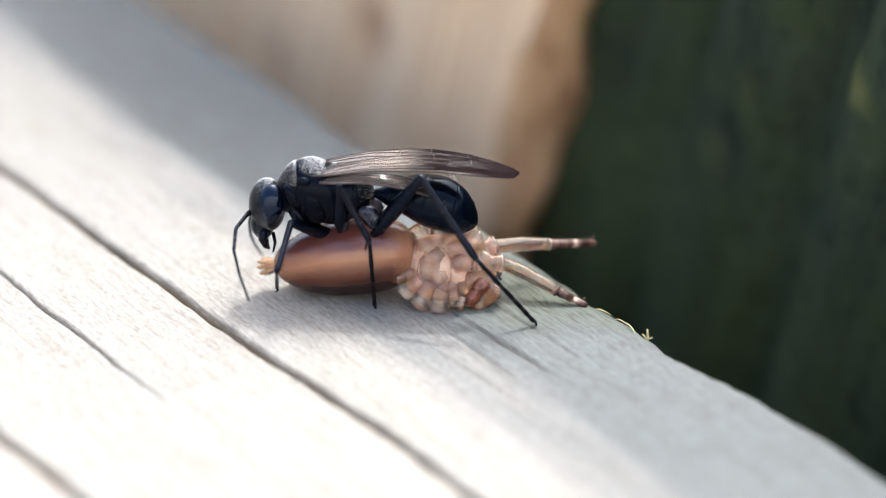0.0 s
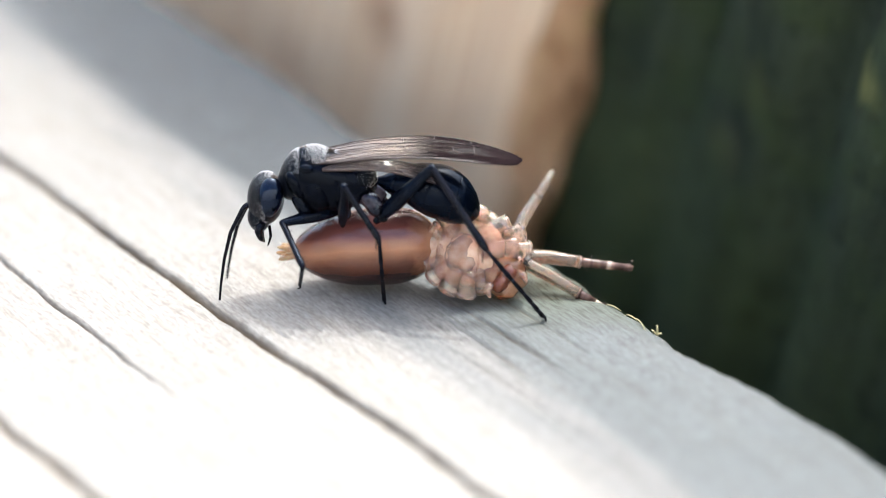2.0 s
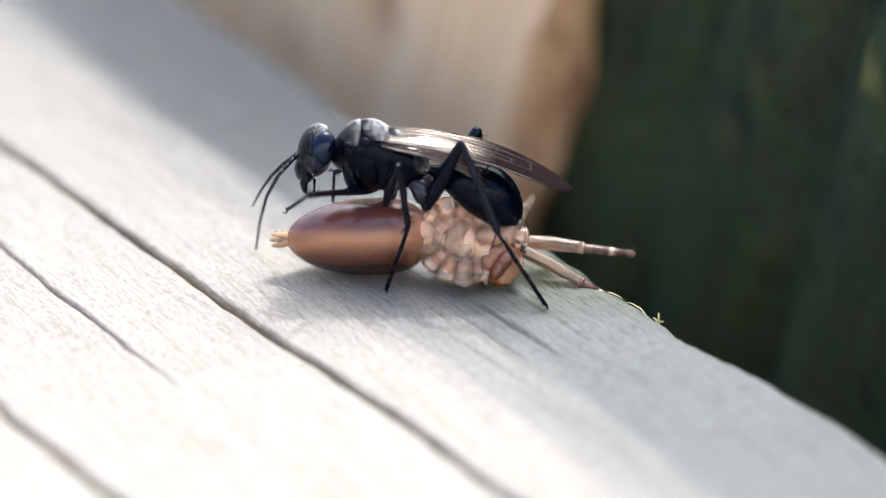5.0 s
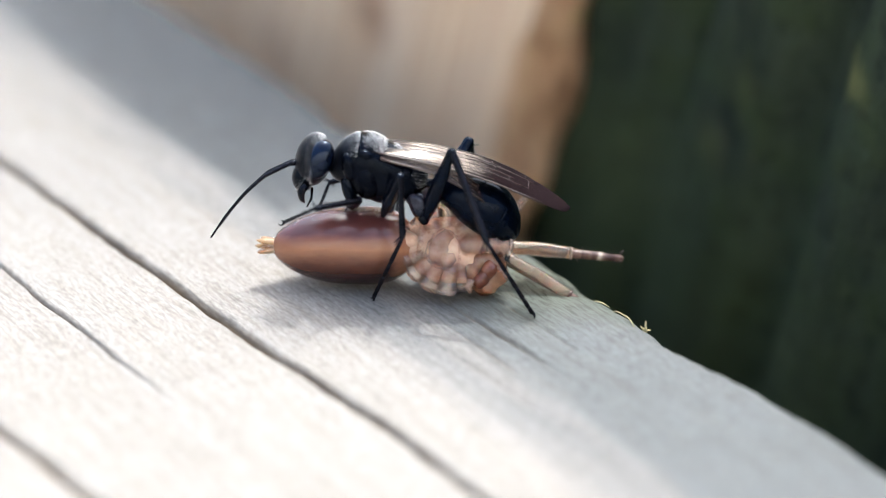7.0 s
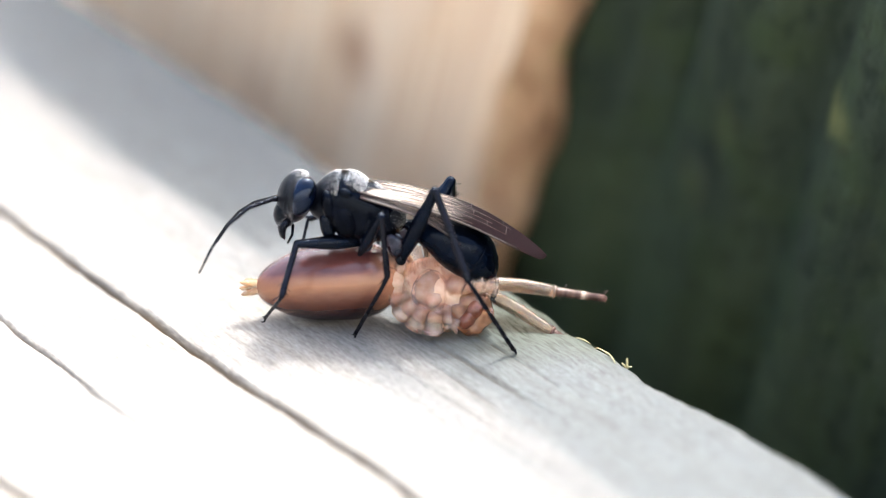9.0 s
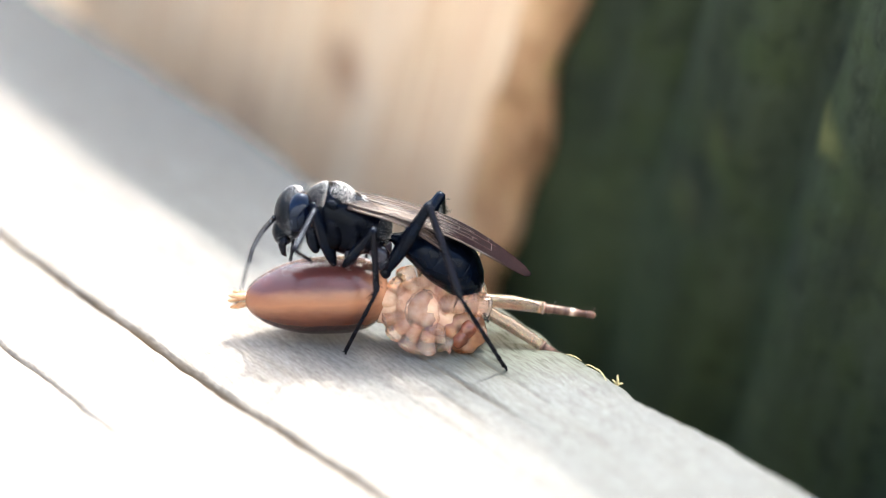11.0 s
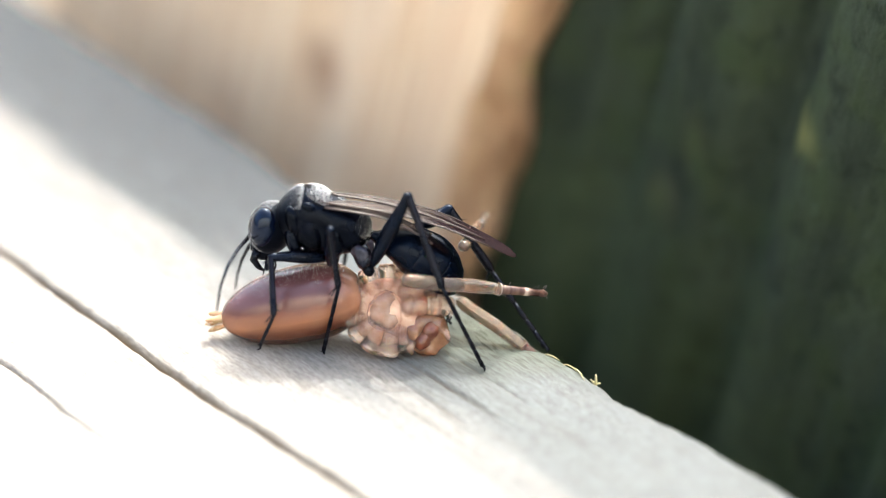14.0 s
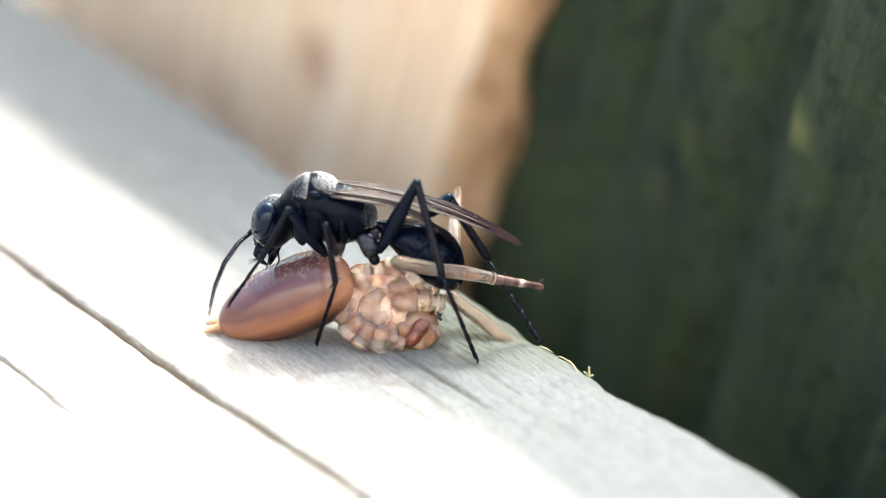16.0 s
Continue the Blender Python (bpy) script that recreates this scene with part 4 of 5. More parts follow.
    # the head with its two fangs
    bm = ball(bmesh.new(), (1.70, -0.32, -0.82), (0.96, 0.72, 0.96), (0, 20, 0), 30)
    for v in bm.verts:
        if v.co.y < -0.5:
            v.co.y += 0.42 * math.exp(-((v.co.x - 1.68) ** 2 + (v.co.z + 0.90) ** 2) / 0.34) - 0.06
    crumple(crumple(bm, 0.14, 1.3, 2.0), 0.05, 3.4, 6.0)
    bm.transform(VIEW_TILT)
    part("head_region", bm, FACE, th, "amber front of the head")
    for x, z, t in ((1.84, -0.70, 25), (1.52, -1.10, 30)):
        bm = crumple(ball(bmesh.new(), (x, -0.78, z), (0.33, 0.30, 0.46), (0, t, 0), 22), 0.09, 2.0, x)
        bm.transform(VIEW_TILT)
        part("chelicera", bm, FANG, th, "dark red-brown fang base")
    for x, y, z, r in ((2.58, -0.60, -0.22, 0.10), (2.64, -0.42, -0.10, 0.12), (2.55, -0.52, -0.02, 0.08), (2.68, -0.40, -0.34, 0.07)):
        bm = ball(bmesh.new(), (x, y, z), (r, r, r), (0, 0, 0), 12)
        bm.transform(VIEW_TILT)
        part("eye", bm, BEAD, th)
    for pts in ([(2.2, -0.8, -0.6), (2.5, -0.9, -0.75), (2.62, -0.9, -1.1)], [(1.1, -0.95, -1.1), (0.95, -1.0, -1.4), (1.05, -0.95, -1.7)]):
        bm = tube(bmesh.new(), pts, [0.16, 0.17, 0.08], 10)
        bm.transform(VIEW_TILT)
        part("palp", bm, FLESH, th)
    # abdomen, its own axis along x from tail to waist
    egg = [(-2.95, 0.24), (-2.76, 0.56), (-2.25, 0.97), (-1.3, 1.39), (-0.1, 1.62), (1.2, 1.66), (2.15, 1.50), (2.8, 1.12), (3.15, 0.68), (3.25, 0.25)]
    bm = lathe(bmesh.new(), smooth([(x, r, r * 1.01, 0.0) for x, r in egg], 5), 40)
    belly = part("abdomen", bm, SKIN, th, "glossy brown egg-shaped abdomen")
    rng = random.Random(9)
    for k, (dy, dz, ln) in enumerate(((-0.16, 0.14, 0.95), (0.12, 0.20, 0.75), (-0.14, -0.16, 0.9), (0.16, -0.12, 0.8), (-0.05, 0.0, 1.05), (0.05, 0.06, 0.6))):
        ln *= 0.74
        pts = [(-2.65, dy * 0.8, dz * 0.8), (-3.0, dy * 1.0, dz * 1.0), (-2.85 - 0.6 * ln, dy * 1.4, dz * 1.4), (-2.92 - 0.9 * ln, dy * 1.6, dz * 1.7), (-2.95 - ln, dy * 1.7, dz * 1.8)]
        part("spinneret", crumple(tube(bmesh.new(), pts, [0.22, 0.18, 0.13, 0.08, 0.02], 10), 0.04, 3.0, k), ORANGE, belly, "orange spinneret")
    bm = bmesh.new()
    for k in range(90):
        p = Vector((-2.75 - rng.uniform(0, 0.7), rng.uniform(-0.25, 0.25), rng.uniform(-0.25, 0.25)))
        out = Vector((-0.5, p.y * 3, p.z * 3)).normalized() * rng.uniform(0.2, 0.45)
        tube(bm, [p, p + out], [0.010, 0.003], 3)
    tagged(part("hair", bm, DOWN, belly, "pale hairs round the spinnerets"), kind="stuff")
    up = VIEW_TILT.inverted() @ Vector((0.0, 0.42, 1.0))
    pelt("hair", belly, lambda c, n: n.dot(up) > 0.84 + 0.22 * noise.noise(c * 1.1), 1100, 0.075, 21, "fine glossy hairs", 0.011, SPARK)
    legs = []
    for name, length, split, r in (("straight_leg", 4.8, 0.52, 0.26), ("resting_leg", 4.35, 0.66, 0.25), ("raised_leg", 3.9, 0.6, 0.22)):
        m = length * split
        back = -2.2 if name == "straight_leg" else -0.7
        bm = tube(bmesh.new(), [(back, 0, -0.02), (back + 0.04, 0, -0.02), (back + 0.14, 0, -0.01), (back + 0.35, 0, 0), (0, 0, -0.02), (m * 0.45, 0, 0.05), (m * 0.9, 0, 0.02), (m, 0, 0), (m + 0.06, 0, 0)],
                  [r * 0.2, r * 0.6, r * 1.0, r * 1.2, r * 1.15, r * 1.2, r, r * 1.05, r * 0.6], 14)
        leg = part("leg", bm, PALE, th, "pale translucent remaining leg")
        bm = tube(bmesh.new(), [(m + 0.02, 0, 0), (m + 0.15, 0, 0), (m + 0.8, 0, 0), (length * 0.82, 0, 0), (length * 0.84, 0, 0), (length * 0.97, 0, 0), (length, 0, -0.02)],
                  [r * 0.72, r * 0.78, r * 0.74, r * 0.70, r * 0.60, r * 0.64, r * 0.45], 10)
        band = tube(bmesh.new(), [(m - 0.05, 0, 0), (m - 0.03, 0, 0), (m + 0.05, 0, 0), (m + 0.10, 0, 0)], [r * 0.7, r * 1.07, r * 1.04, r * 0.6], 14)
        part("joint_band", band, TARSUS, leg)
        part("tarsus", bm, PALE if name == "raised_leg" else TARSUS, leg, "brown bristly lower leg")
        bm = bmesh.new()
        for k in range(80):
            x = rng.uniform(0.3, length)
            a = rng.uniform(0, 2 * math.pi)
            rr = r * 0.6
            p = Vector((x, rr * math.cos(a), rr * math.sin(a)))
            tube(bm, [p, p + Vector((0.10, 0.20 * math.cos(a), 0.20 * math.sin(a)))], [0.012, 0.004], 3)
        part("bristles", bm, BRISTLE, leg)
        legs.append(leg)
    return th, belly, legs


SPIDER_THING, SPIDER_BELLY, SPIDER_LEGS = spider()


# ---- the wasp ----
def wasp_leg(lengths, radii, th):
    """Femur, tibia and tarsus, each along its own x axis from its joint."""
    f, t, s = lengths
    rf, rt, rs = radii
    bm = lathe(bmesh.new(), smooth([(0, rf * 0.42, rf * 0.42, 0), (f * 0.15, rf * 0.78, rf * 0.78, 0), (f * 0.45, rf, rf * 1.05, 0),
                                    (f * 0.8, rf * 0.7, rf * 0.72, 0), (f, rt * 1.15, rt * 1.15, 0), (f + rt * 0.8, rt * 0.7, rt * 0.7, 0)], 3), 14)
    femur = part("femur", bm, THIGH, th)
    bm = lathe(bmesh.new(), smooth([(-rt * 0.6, rt * 0.7, rt * 0.7, 0), (0.08, rt, rt, 0), (t * 0.5, rt * 0.92, rt * 0.95, 0.0),
                                    (t * 0.92, rt * 1.0, rt * 1.05, 0), (t, rt * 0.7, rt * 0.7, 0)], 3), 12)
    rng = random.Random(3)
    for k in range(10):
        x = t * (0.2 + 0.075 * k)
        a = rng.uniform(0, 6.28)
        tube(bm, [(x, rt * 0.6 * math.cos(a), rt * 0.6 * math.sin(a)), (x + 0.16, 2.1 * rt * math.cos(a), 2.1 * rt * math.sin(a))], [0.022, 0.006], 4)
    tube(bm, [(t * 0.97, 0, -rt * 0.5), (t + 0.35, -0.08, -rt * 2.6)], [0.035, 0.01], 5)
    tube(bm, [(t * 0.97, rt * 0.3, -rt * 0.5), (t + 0.28, 0.1, -rt * 3.0)], [0.03, 0.01], 5)
    tibia = part("tibia", bm, LEG, th)
    bm = bmesh.new()
    cuts = [0, 0.42, 0.62, 0.77, 0.88, 0.97]
    for a, b in zip(cuts, cuts[1:]):
        x0, x1 = a * s, b * s
        lathe(bm, [(x0 - 0.03, rs * 0.78, rs * 0.78, 0), (x0 + 0.25 * (x1 - x0), rs * 0.9, rs * 0.9, 0), (x0 + 0.85 * (x1 - x0), rs * 1.08, rs * 1.08, 0), (x1, rs * 0.8, rs * 0.8, 0)], 9)
    for sy in (-1, 1):
        tube(bm, [(s * 0.95, 0, 0), (s * 1.0, sy * 0.10, 0.05), (s + 0.08, sy * 0.13, -0.02), (s + 0.10, sy * 0.12, -0.10)], [rs * 0.6, rs * 0.5, rs * 0.35, rs * 0.12], 6)
    tarsus = part("tarsus", bm, LEG, th)
    return femur, tibia, tarsus


def wing_mesh(length, width):
    """A thin membrane, root at the origin, tip along x; its trailing edge lies towards -y."""
    bm = bmesh.new()
    top, low = [], []
    n, m = 40, 12
    for i in range(n + 1):
        s = i / n
        half = width * (0.18 + 0.82 * s ** 0.75) * math.sqrt(max(1 - s ** 3.2, 0.0008))
        lead = 0.22 * width * math.sin(math.pi * s) - 0.25 * width * s ** 5
        r1, r2 = [], []
        for j in range(m + 1):
            f = j / m
            y = lead - half * f
            z = 0.012 * math.sin(f * 9 + s * 3) * s + 0.035 * noise.noise((s * 6, f * 1.6, length)) - 0.10 * f * f * s + 0.40 * math.sin(math.pi * s) - 0.30 * s ** 4
            r1.append(bm.verts.new((s * length, y, z)))
            r2.append(bm.verts.new((s * length, y, z - 0.02)))
        top.append(r1)
        low.append(r2)
    for i in range(n):
        for j in range(m):
            bm.faces.new((top[i][j], top[i + 1][j], top[i + 1][j + 1], top[i][j + 1]))
            bm.faces.new((low[i][j], low[i][j + 1], low[i + 1][j + 1], low[i + 1][j]))
        bm.faces.new((top[i][0], low[i][0], low[i + 1][0], top[i + 1][0]))
        bm.faces.new((top[i][m], top[i + 1][m], low[i + 1][m], low[i][m]))
    return bm, top


def wing(th, length, width):
    bm, top = wing_mesh(length, width)
    lines = []
    for f0, f1, s0, s1 in ((12, 12, 0.0, 0.86), (11, 10, 0.0, 0.62), (0, 0, 0.0, 0.8), (2, 3, 0.0, 0.72), (5, 6, 0.02, 0.78), (9, 8, 0.05, 0.55)):
        pts = []
        for k in range(9):
            s = s0 + (s1 - s0) * k / 8
            pts.append(top[int(s * 40)][round(f0 + (f1 - f0) * k / 8)].co + Vector((0, 0, 0.01)))
        lines.append(pts)
    for i, j0, j1 in ((18, 2, 6), (24, 0, 3), (27, 3, 6), (31, 0, 6)):
        lines.append([top[i][j].co + Vector((0, 0, 0.01)) for j in range(j0, j1 + 1)])
    lines = [[p.copy() for p in ln] for ln in lines]
    ob = part("wing", bm, FILM, th, "smoky brown folded wing")
    for k, ln in enumerate(lines):
        part("vein", tube(bmesh.new(), ln, [0.045 if k == 0 else 0.026 if k == 1 else 0.016] * len(ln), 6), VEIN, ob)
    return ob


PIECE = 1.18      # one length of an antenna


def wasp():
    th = thing("spider_wasp", "slender black spider wasp with smoky folded wings gripping a spider", "wasp")
    bm = lathe(bmesh.new(), smooth([(-0.75, 0.45, 0.45, -1.05), (-0.45, 0.95, 1.05, -0.85), (0.2, 1.22, 1.36, -0.92), (1.1, 1.22, 1.36, -1.12),
                                    (1.9, 1.02, 1.14, -1.18), (2.6, 0.72, 0.80, -1.18), (2.98, 0.25, 0.28, -1.22)], 4), 30)
    ball(bm, (1.05, 0, -1.85), (0.85, 0.8, 0.50), (0, 6, 0), 18)
    part("thorax", bm, BLACK, th)
    bm = lathe(bmesh.new(), smooth([(-1.22, 0.28, 0.30, -1.25), (-1.08, 0.55, 0.58, -1.12), (-0.80, 0.84, 0.92, -0.97), (-0.35, 1.06, 1.14, -0.82), (-0.05, 1.08, 1.14, -0.84)], 4), 30)
    ob = part("pronotum", bm, FUZZ, th, "silvery haired collar")
    pelt("hair", ob, lambda c, n: n.z > 0.38, 4200, 0.075, 1, "short silver hairs", 0.006)
    bm = ball(bmesh.new(), (0.38, 0, -0.04), (0.80, 0.90, 0.46), (0, 8, 0), 22)
    ob = part("mesonotum", bm, FUZZ, th)
    pelt("hair", ob, lambda c, n: n.z > 0.40, 2200, 0.075, 2, "short silver hairs", 0.006)
    bm = ball(bmesh.new(), (1.30, 0, -0.16), (0.48, 0.60, 0.34), (0, 14, 0), 18)
    part("scutellum", bm, FUZZ, th)
    bm = ball(bmesh.new(), (2.25, 0, -0.95), (0.72, 0.86, 0.72), (0, 30, 0), 22)
    ob = part("propodeum", bm, FUZZ, th, "silvery haired rear of the thorax")
    pelt("hair", ob, lambda c, n: n.x > 0.1 or n.z > 0.4, 500, 0.12, 3, "short silver hairs", 0.003)
    ob = bpy.data.objects["scutellum"]
    pelt("hair", ob, lambda c, n: n.z > 0.4, 500, 0.08, 5, "short silver hairs", 0.006)
    for sy in (-1, 1):
        bm = crumple(ball(bmesh.new(), (-0.20, sy * 0.66, -1.95), (0.34, 0.34, 0.72), (0, -26, 0), 18), 0.04, 2.0, 3.0)
        part("coxa", bm, THIGH, th)
        bm = ball(bmesh.new(), (0.10, sy * 1.02, -0.12), (0.30, 0.14, 0.2), (0, 10, 0), 12)
        part("tegula", bm, GLOSSY, th)
        bm = ball(bmesh.new(), (0.42, sy * 0.84, -1.32), (0.62, 0.52, 0.86), (0, -22, 0), 22)
        part("mesopleuron", bm, PLEURA, th)
        bm = ball(bmesh.new(), (1.50, sy * 0.74, -1.38), (0.40, 0.52, 0.84), (0, -20, 0), 20)
        part("metapleuron", bm, BLACK, th)
        bm = ball(bmesh.new(), (-0.42, sy * 0.78, -0.92), (0.34, 0.40, 0.66), (0, -24, 0), 18)
        part("pronotal_lobe", bm, BLACK, th)
        bm = crumple(ball(bmesh.new(), (1.55, sy * 0.74, -2.2), (0.30, 0.28, 0.46), (0, -20, 0), 14), 0.04, 2.0, 5.0)
        part("coxa", bm, LILAC, th)
        bm = lathe(bmesh.new(), smooth([(-0.62, 0.16, 0.16, 0), (-0.40, 0.34, 0.36, 0.02), (0.05, 0.39, 0.41, 0.05), (0.42, 0.30, 0.31, 0.02), (0.62, 0.16, 0.16, 0)], 4), 18)
        crumple(crumple(bm, 0.10, 2.2, 2.0 + sy), 0.05, 5.0, 1.0)
        bm.transform(Matrix.Translation((2.78, sy * 0.70, -2.00)) @ pose(0, 0, 0, 0, 50, 0))
        coxa = part("coxa", bm, LILAC, th, "wrinkled silvery hind coxa")
        bm = crumple(ball(bmesh.new(), (3.16, sy * 0.74, -2.50), (0.30, 0.26, 0.24), (0, 50, 0), 14), 0.03, 3.0, 1.0)
        part("trochanter", bm, LEG, coxa)
    # head: origin at the crown, jaws down
    bm = bmesh.new()
    ball(bm, (-0.02, 0, -1.12), (0.78, 1.22, 1.14), (0, 0, 0), 26)
    ball(bm, (-0.30, 0, -1.95), (0.48, 0.72, 0.62), (0, -10, 0), 18)
    head = part("head", bm, FUZZ, th, "black head with a silvery crown and face")
    pelt("hair", head, lambda c, n: (n.z > 0.35 and c.x < 0.25) or (c.z < -1.5 and n.x < 0.1) or n.x < -0.35, 6500, 0.07, 4, "short silver hairs", 0.007)
    for sy in (-1, 1):
        bm = ball(bmesh.new(), (0.20, sy * 0.82, -1.06), (0.56, 0.50, 0.88), (sy * -8, 10, 0), 24)
        part("eye", bm, EYE, head, "dark compound eye with blue sky gloss in its colour")
        bm = tube(bmesh.new(), [(-0.15, sy * 0.55, -2.15), (-0.28, sy * 0.58, -2.55), (-0.18, sy * 0.30, -2.85), (-0.05, sy * 0.08, -2.98)], [0.2, 0.17, 0.12, 0.04], 10)
        part("mandible", bm, LEG, head)
        bm = tube(bmesh.new(), [(0.15, sy * 0.25, -2.3), (0.22, sy * 0.35, -2.75), (0.10, sy * 0.3, -3.15)], [0.05, 0.04, 0.02], 6)
        part("palp", bm, LEG, head)
    bm = ball(bmesh.new(), (-0.55, 0, -2.05), (0.22, 0.5, 0.3), (0, -20, 0), 14)
    part("clypeus", bm, FUZZ, head)
    bm = lathe(bmesh.new(), [(-0.3, 0.2, 0.2, 0), (0.0, 0.28, 0.28, 0), (0.5, 0.3, 0.3, 0)], 12)
    neck = part("neck", bm, BLACK, th)
    # abdomen: waist at the origin, tail along x
    outline = smooth([(0.0, 0.13, 0.13, 0.0), (0.30, 0.24, 0.24, 0.06), (0.9, 0.62, 0.60, 0.24), (1.8, 1.02, 0.96, 0.42), (2.8, 1.22, 1.16, 0.42),
                      (3.65, 1.08, 1.05, 0.32), (4.30, 0.72, 0.71, 0.16), (4.66, 0.32, 0.32, 0.05), (4.76, 0.06, 0.06, 0.0)], 6)
    gaster = None
    cuts = [0, 11, 20, 28, 36, len(outline) - 1]
    for k, (a, b) in enumerate(zip(cuts, cuts[1:])):
        ring = [list(s) for s in outline[a:b + 1]]
        if k:
            ring.insert(0, [ring[0][0] - 0.02, ring[0][1] * 0.96, ring[0][2] * 0.96, ring[0][3]])
        x, ry, rz, zc = ring[-1]
        if k < 4:
            ring[-1] = [x, ry * 1.015, rz * 1.015, zc]
            ring.append([x + 0.05, ry * 1.0, rz * 1.0, zc])
            ring.append([x + 0.06, ry * 0.9, rz * 0.9, zc])
        bm = lathe(bmesh.new(), ring, 30)
        if gaster is None:
            gaster = part("abdomen", bm, GLOSSY, th, "glossy blue-black abdomen")
        else:
            part("tergite", bm, GLOSSY, gaster)
    wings = [wing(th, 8.9, 1.45), wing(th, 8.75, 1.5)]
    hind_wings = [wing(th, 5.6, 1.0)]
    feelers = []
    for sy in (-1, 1):
        scape = tube(bmesh.new(), [(0, 0, 0), (0.15, 0, 0), (0.34, 0, 0), (0.42, 0, 0)], [0.10, 0.13, 0.12, 0.06], 9)
        scape = part("antenna_scape", scape, LEG, th)
        pair = []
        for k in range(4):
            r0, r1 = 0.10 - 0.014 * k, 0.10 - 0.014 * (k + 1)
            bm = bmesh.new()
            for c in range(3):
                x0, x1 = PIECE * c / 3, PIECE * (c + 1) / 3
                ra, rb = r0 + (r1 - r0) * c / 3, r0 + (r1 - r0) * (c + 1) / 3
                lathe(bm, [(x0 - 0.02, ra * 0.8, ra * 0.8, 0), (x0 + 0.05, ra, ra, 0), (x1 - 0.04, rb, rb, 0), (x1 + 0.02, rb * 0.75, rb * 0.75, 0)], 8)
            pair.append(part("antenna", bm, LEG, th))
        feelers.append((scape, pair))
    return th, head, neck, gaster, wings, hind_wings, feelers


WASP, HEAD, NECK, GASTER, WINGS, HIND_WINGS, FEELERS = wasp()


# ---- where the wasp and spider are at each moment ----
PITCH = [(t, 0, DEG(math.atan2(b[2] - w[2], w[1] - b[1]))) for (t, *_), b, w in zip(BODY, BODY, WINGTIP)]


def body_pose(t):
    p = track(BODY, t, 0.0)
    tilt = track(PITCH, t, 0).z
    return at(p.x, 0, p.z, 0, 0.85 * tilt - 1.0, 0)


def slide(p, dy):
    """p, moved by dy to the far side along the camera's sight line."""
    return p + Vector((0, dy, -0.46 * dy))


def spot(m, x, y, z):
    return (m @ (Vector((x, y, z)) * MM)) / MM


def bend(a, b, la, lb, pole):
    """The joint between a and b of a limb with the lengths la and lb, turned towards pole."""
    way = b - a
    d = min(way.length, (la + lb) * 0.9999)
    x = (la * la - lb * lb + d * d) / (2 * d)
    h = math.sqrt(max(la * la - x * x, 0.0))
    way.normalize()
    off = pole - way * pole.dot(way)
    return a + way * x + off.normalized() * h


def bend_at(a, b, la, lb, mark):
    """The same joint, in line with mark as the camera sees it, standing out to the near side."""
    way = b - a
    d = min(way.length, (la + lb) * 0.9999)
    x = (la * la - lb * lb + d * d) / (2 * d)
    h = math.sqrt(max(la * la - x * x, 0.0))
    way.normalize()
    sight_way = Vector((0, 0.908, -0.418))
    deep = (sight_way - way * sight_way.dot(way)).normalized()
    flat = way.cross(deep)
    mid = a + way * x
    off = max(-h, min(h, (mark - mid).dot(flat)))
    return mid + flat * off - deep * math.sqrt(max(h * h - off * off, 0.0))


def limb(hip, knee, foot, lengths, pole, marked):
    """Rows for femur, tibia and tarsus from functions of the time."""
    f, s, u = lengths
    rows = ([], [], [])
    for t in CLOCK:
        m = body_pose(t)
        inv = m.inverted()
        h, k, q = hip(t, m), knee(t, m), foot(t, m)
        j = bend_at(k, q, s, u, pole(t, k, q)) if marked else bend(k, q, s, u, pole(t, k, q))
        side = Vector((0, 1, 0))
        start = k - (k - h).normalized() * f
        for r, (a, b) in zip(rows, ((start, k), (k, j), (j, q))):
            r.append((t, inv @ aim(a, b, side)))
    return rows


def longest(fa, fb, pick=max):
    return pick((fa(t, body_pose(t)) - fb(t, body_pose(t))).length for t in CLOCK)


def middle(values):
    values = sorted(values)
    return values[len(values) * 3 // 5]


def key_leg(hip, knee, foot, pole, radii, ratio=0.48, pick=max, marked=False):
    reach = longest(knee, foot) * 1.004
    lengths = (longest(hip, knee, pick) * 1.04, reach * ratio, reach * (1 - ratio))
    for ob, rows in zip(wasp_leg(lengths, radii, WASP), limb(hip, knee, foot, lengths, pole, marked)):
        walk(ob, rows)


def lie(x, y, z):
    return lambda t, m: Vector((x, y, z))


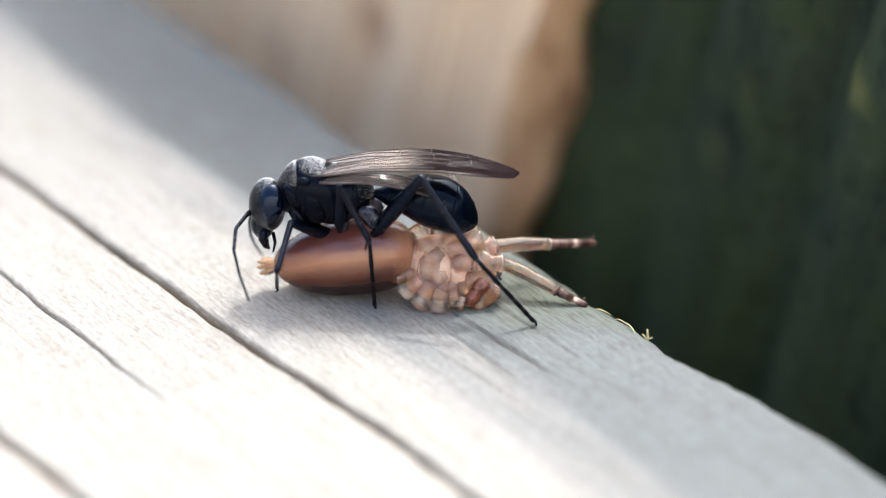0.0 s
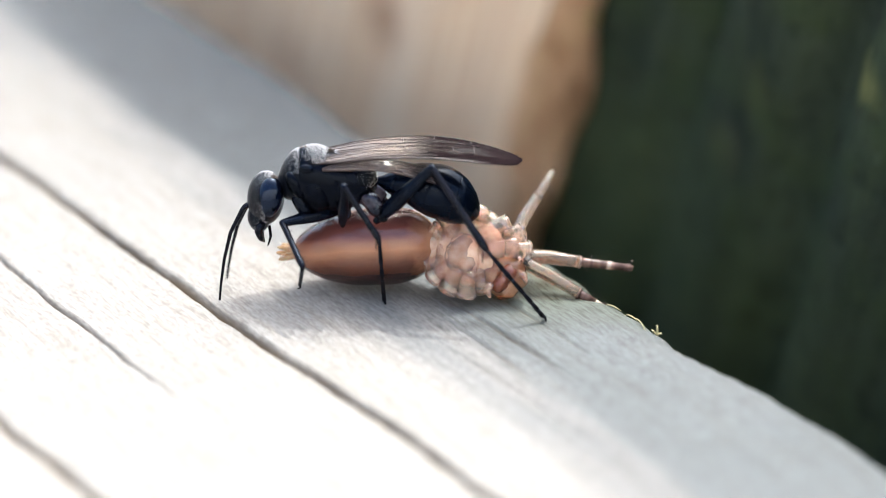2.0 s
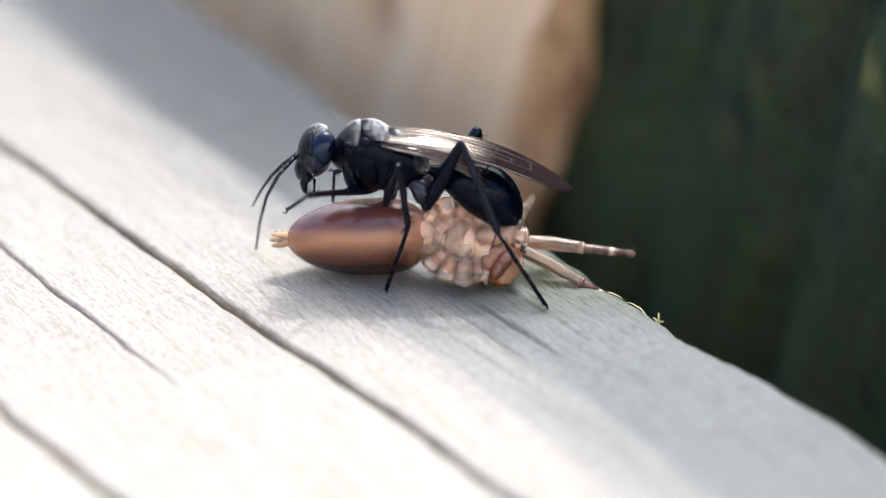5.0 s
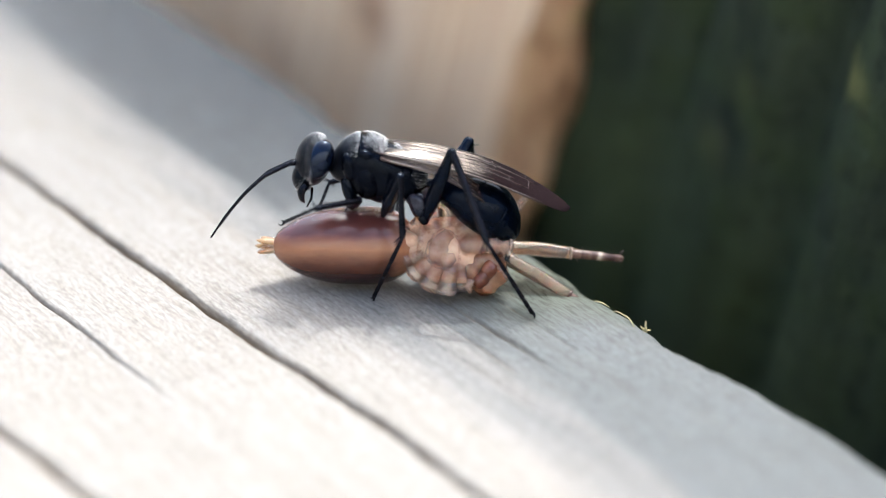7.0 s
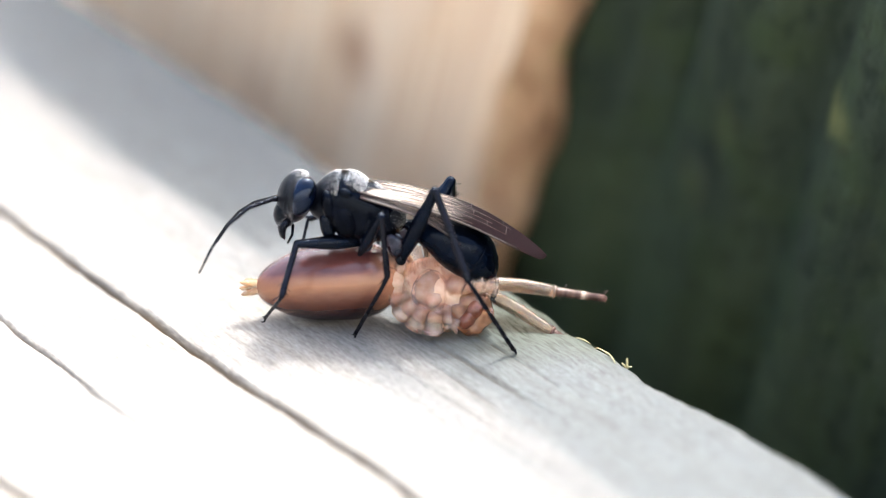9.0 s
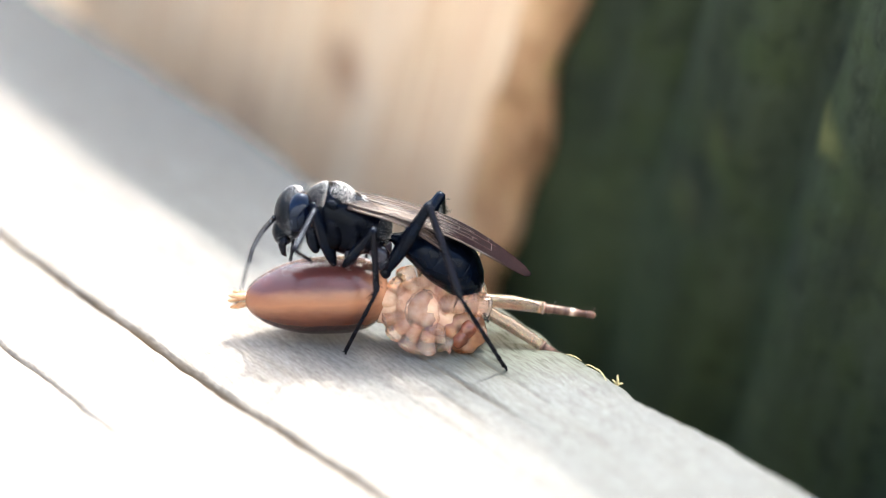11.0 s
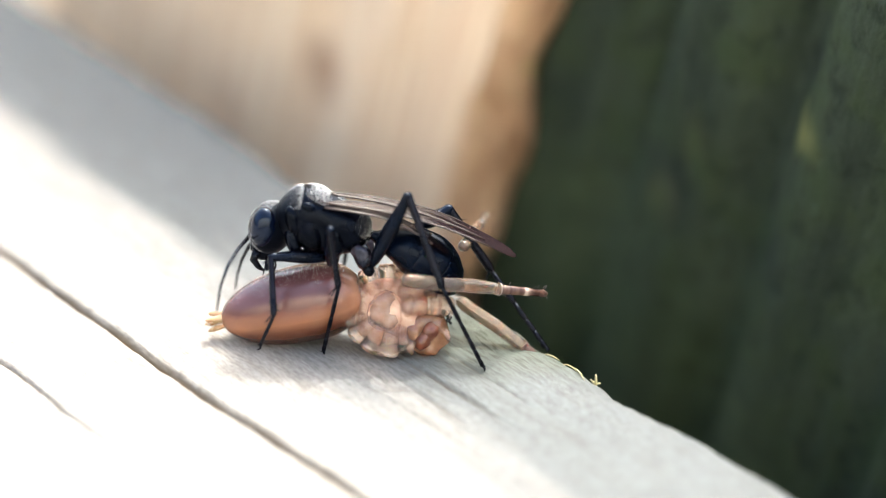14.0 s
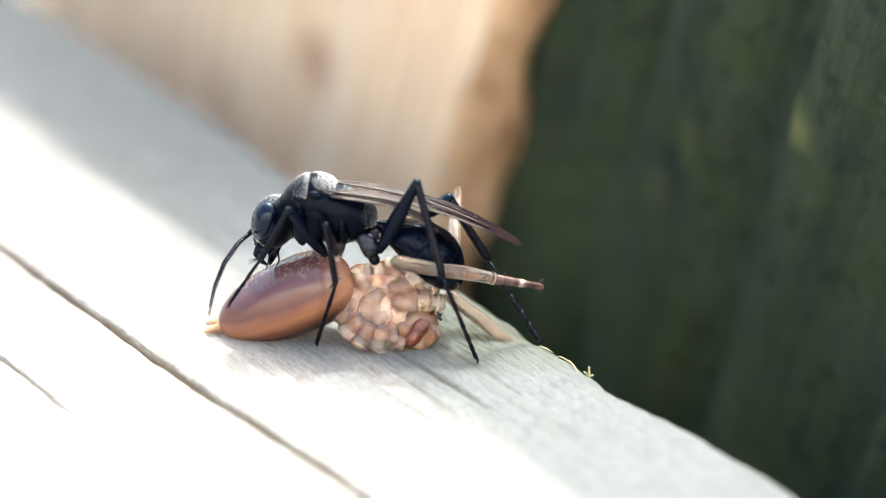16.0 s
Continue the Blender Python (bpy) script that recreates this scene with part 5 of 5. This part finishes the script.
def motions():
    walk(WASP, [(t, body_pose(t)) for t in CLOCK])
    head_rows, neck_rows, tail_rows = [], [], []
    wing_rows, hind_rows, feel = ([], []), [], [tuple([] for _ in range(5)) for _ in range(2)]
    for t in CLOCK:
        m = body_pose(t)
        inv = m.inverted()
        crown, jaw = track(HEAD_TOP, t, 0), track(JAW, t, 0)
        x = Vector((crown.z - jaw.z, 0, -(crown.x - jaw.x))).normalized()
        z = Vector((crown.x - jaw.x, 0, crown.z - jaw.z)).normalized()
        hm = Matrix((x, Vector((0, 1, 0)), z)).transposed().to_4x4()
        hm.translation = crown * MM
        turned = hermite((0, 11.4, 12.0, 16), (0, 0, -38, -38), t)
        hm = hm @ at(0, 0, -1.1) @ pose(0, 0, 0, -22, 0, turned) @ at(0, 0, 1.1)
        head_rows.append((t, inv @ hm))
        collar = spot(m, -1.0, 0, -1.1)
        nape = spot(hm, 0.45, 0, -1.1)
        neck_rows.append((t, inv @ aim(collar, nape)))
        waist = spot(m, 2.85, 0, -1.15)
        tail_rows.append((t, inv @ aim(waist, track(TAIL, t, 0))))
        tip = track(WINGTIP, t, -0.2)
        for k, sy in enumerate((-1, 1)):
            root = spot(m, 0.25, sy * 0.5, 0.06)
            end = tip + Vector((0, sy * 0.15 + 0.15, 0.34))
            fold = hermite((0, 9, 12, 15), (0.36, 0.34, 0.06, -0.10), t)
            wing_rows[k].append((t, inv @ aim(root, end, (0, 1, fold if sy < 0 else fold - 0.10))))
        droop = hermite((0, 4, 9, 12), (0.75, 0.60, 0.55, 0.30), t)
        root = spot(m, 0.75, -0.85, 0.10 - 0.35 * droop)
        end = root + (tip - root) * 0.72 + Vector((0, 0, -droop))
        hind_rows.append((t, inv @ aim(root, end, (0, 1, fold + 0.06))))
        base = track(FEELER_BASE, t, -0.35)
        for k, (mid, end, y, dx) in enumerate(((FEELER_MID, FEELER_TIP, -0.8, 0.0), (FAR_FEELER_MID, FAR_FEELER_TIP, 0.8, 0.1))):
            root = spot(hm, -0.66, -0.22 + 0.44 * k, -1.35)
            b, c = track(mid, t, y), track(end, t, y * 1.4)
            spare = (4 * PIECE + 0.3) ** 2 - ((b - root).length + (c - b).length) ** 2
            lean = 0.85 * math.sqrt(max(spare, 0.0)) * (2 * k - 1)
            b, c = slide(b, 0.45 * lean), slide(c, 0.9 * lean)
            ctrl = 2 * b - (root + c) / 2
            curve = [root * (1 - f) ** 2 + ctrl * 2 * f * (1 - f) + c * f * f for f in (i / 40 for i in range(41))]
            a, step = root, 0
            for i, reach in enumerate((0.38, PIECE, PIECE, PIECE, PIECE)):
                while step < 40 and (curve[step] - a).length < reach:
                    step += 1
                goal = curve[step] if (curve[step] - a).length > 0.6 * reach else a + (c - curve[34])
                nxt = a + (goal - a).normalized() * reach
                feel[k][i].append((t, inv @ aim(a, nxt)))
                a = nxt
    walk(HEAD, head_rows)
    walk(NECK, neck_rows)
    walk(GASTER, tail_rows)
    for ob, rows in zip(WINGS, wing_rows):
        walk(ob, rows)
    walk(HIND_WINGS[0], hind_rows)
    for (scape, pair), rows in zip(FEELERS, feel):
        for ob, r in zip((scape, *pair), rows):
            walk(ob, r)

    # legs: fore, middle and hind, on the near side and the far side
    down = Vector((0, -1, -0.3))
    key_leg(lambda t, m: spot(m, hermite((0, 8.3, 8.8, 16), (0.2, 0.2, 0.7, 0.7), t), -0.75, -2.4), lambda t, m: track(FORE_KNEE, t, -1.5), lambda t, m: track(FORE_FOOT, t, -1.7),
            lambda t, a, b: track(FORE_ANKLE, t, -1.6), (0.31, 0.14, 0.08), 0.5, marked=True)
    key_leg(lambda t, m: spot(m, 1.5, -0.8, -2.5), lambda t, m: track(MID_KNEE, t, -2.0 - 0.5 * hermite((11.5, 15), (0.0, 1.0), t)), lie(0.35, -1.38, 0.05),
            lambda t, a, b: Vector((1, -1.0, 0.1)), (0.24, 0.14, 0.095), 0.42)
    key_leg(lambda t, m: spot(m, 3.25, -0.75, -2.4), lambda t, m: track(HIND_KNEE, t, -1.6), lie(7.16, -2.95, 0.05),
            lambda t, a, b: Vector((-0.3, -0.6, 0.4)), (0.33, 0.17, 0.10), 0.5, middle)
    key_leg(lambda t, m: spot(m, 0.75, 0.8, -2.55), lambda t, m: spot(m, 0.0, 1.5, -2.3), lambda t, m: track(BELLY, t, 0.3) + Vector((-1.0, 0.9, 1.30)),
            lambda t, a, b: Vector((-0.6, 1, 0.2)), (0.24, 0.12, 0.075), 0.5)
    key_leg(lambda t, m: spot(m, 1.5, 0.8, -2.5), lambda t, m: spot(m, 1.7, 2.0, -1.3), lie(0.9, 3.6, 0.05),
            lambda t, a, b: Vector((0.4, 1, 0.1)), (0.24, 0.14, 0.095), 0.42)
    far = [(0, 5.2, 0.6), (12.0, 5.2, 0.6), (12.4, 10.0, -2.5), (16, 10.0, -2.5)]

    def far_foot(t, m):
        a = np.array(far)
        s = hermite(a[:, 0], a[:, 1], t)
        lift = 1.2 * math.sin(math.pi * min(1, max(0, (t - 12.0) / 0.4)))
        return Vector((s, hermite(a[:, 0], a[:, 2], t) + 2.6, -0.62 * max(0, (s - 5.2) / 4.8) + 0.05 + lift))
    key_leg(lambda t, m: spot(m, 3.65, 0.75, -2.2), lambda t, m: track(FAR_KNEE, t, 1.8), far_foot,
            lambda t, a, b: Vector((0, 0.9, -0.42)), (0.33, 0.20, 0.12), 0.45, min)

    # the spider is tugged along by the wasp
    spider_rows, belly_rows = [], []
    leg_rows = ([], [], [])
    for t in CLOCK:
        # depth shifts here and below fit the parts to the camera's view
        near = 0.3 - 0.40 * hermite((11.5, 15), (0.0, 1.0), t)
        p = track(SPIDER, t, -0.15 - 0.30 * hermite((11.5, 15), (0.0, 1.0), t))
        m = at(p.x, p.y, p.z)
        inv = m.inverted()
        spider_rows.append((t, m))
        c, tail = track(BELLY, t, near), track(SPINNERET, t, near)
        c.z -= 0.28 * hermite((12, 14), (0.0, 1.0), t)
        bm = aim(tail, c, (0, 1, 0))
        bm.translation = c * MM
        roll = hermite((0, 9, 11.3, 12, 13, 14, 15, 16), (-25, -25, -14, -6, -4, -2, 3, 6), t)
        belly_rows.append((t, inv @ bm @ pose(0, 0, 0, roll, 0, 0)))
        for r, (a, b, ya, yb, na, nb, long, away) in zip(leg_rows, ((LEGA_BASE, LEGA_TIP, 1.2, 1.6, 0.8, 1.0, 4.8, True),
                (LEGB_BASE, LEGB_TIP, 1.2, 0.9, 0.2, -1.2, 4.3, False), (LEGC_BASE, LEGC_TIP, 1.6, 1.9, 1.6, 1.9, 3.9, True))):
            if a is LEGA_BASE:
                na = 0.8 - 2.3 * hermite((11.3, 12.0), (0.0, 1.0), t)
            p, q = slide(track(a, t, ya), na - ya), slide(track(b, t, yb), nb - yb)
            for _ in range(2):
                gap = (q.x - p.x) ** 2 + (q.z - p.z) ** 2
                if away:
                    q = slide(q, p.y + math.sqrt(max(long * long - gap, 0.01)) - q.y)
            r.append((t, inv @ aim(p, q)))
    walk(SPIDER_THING, spider_rows)
    walk(SPIDER_BELLY, belly_rows)
    for ob, r in zip(SPIDER_LEGS, leg_rows):
        walk(ob, r)


motions()
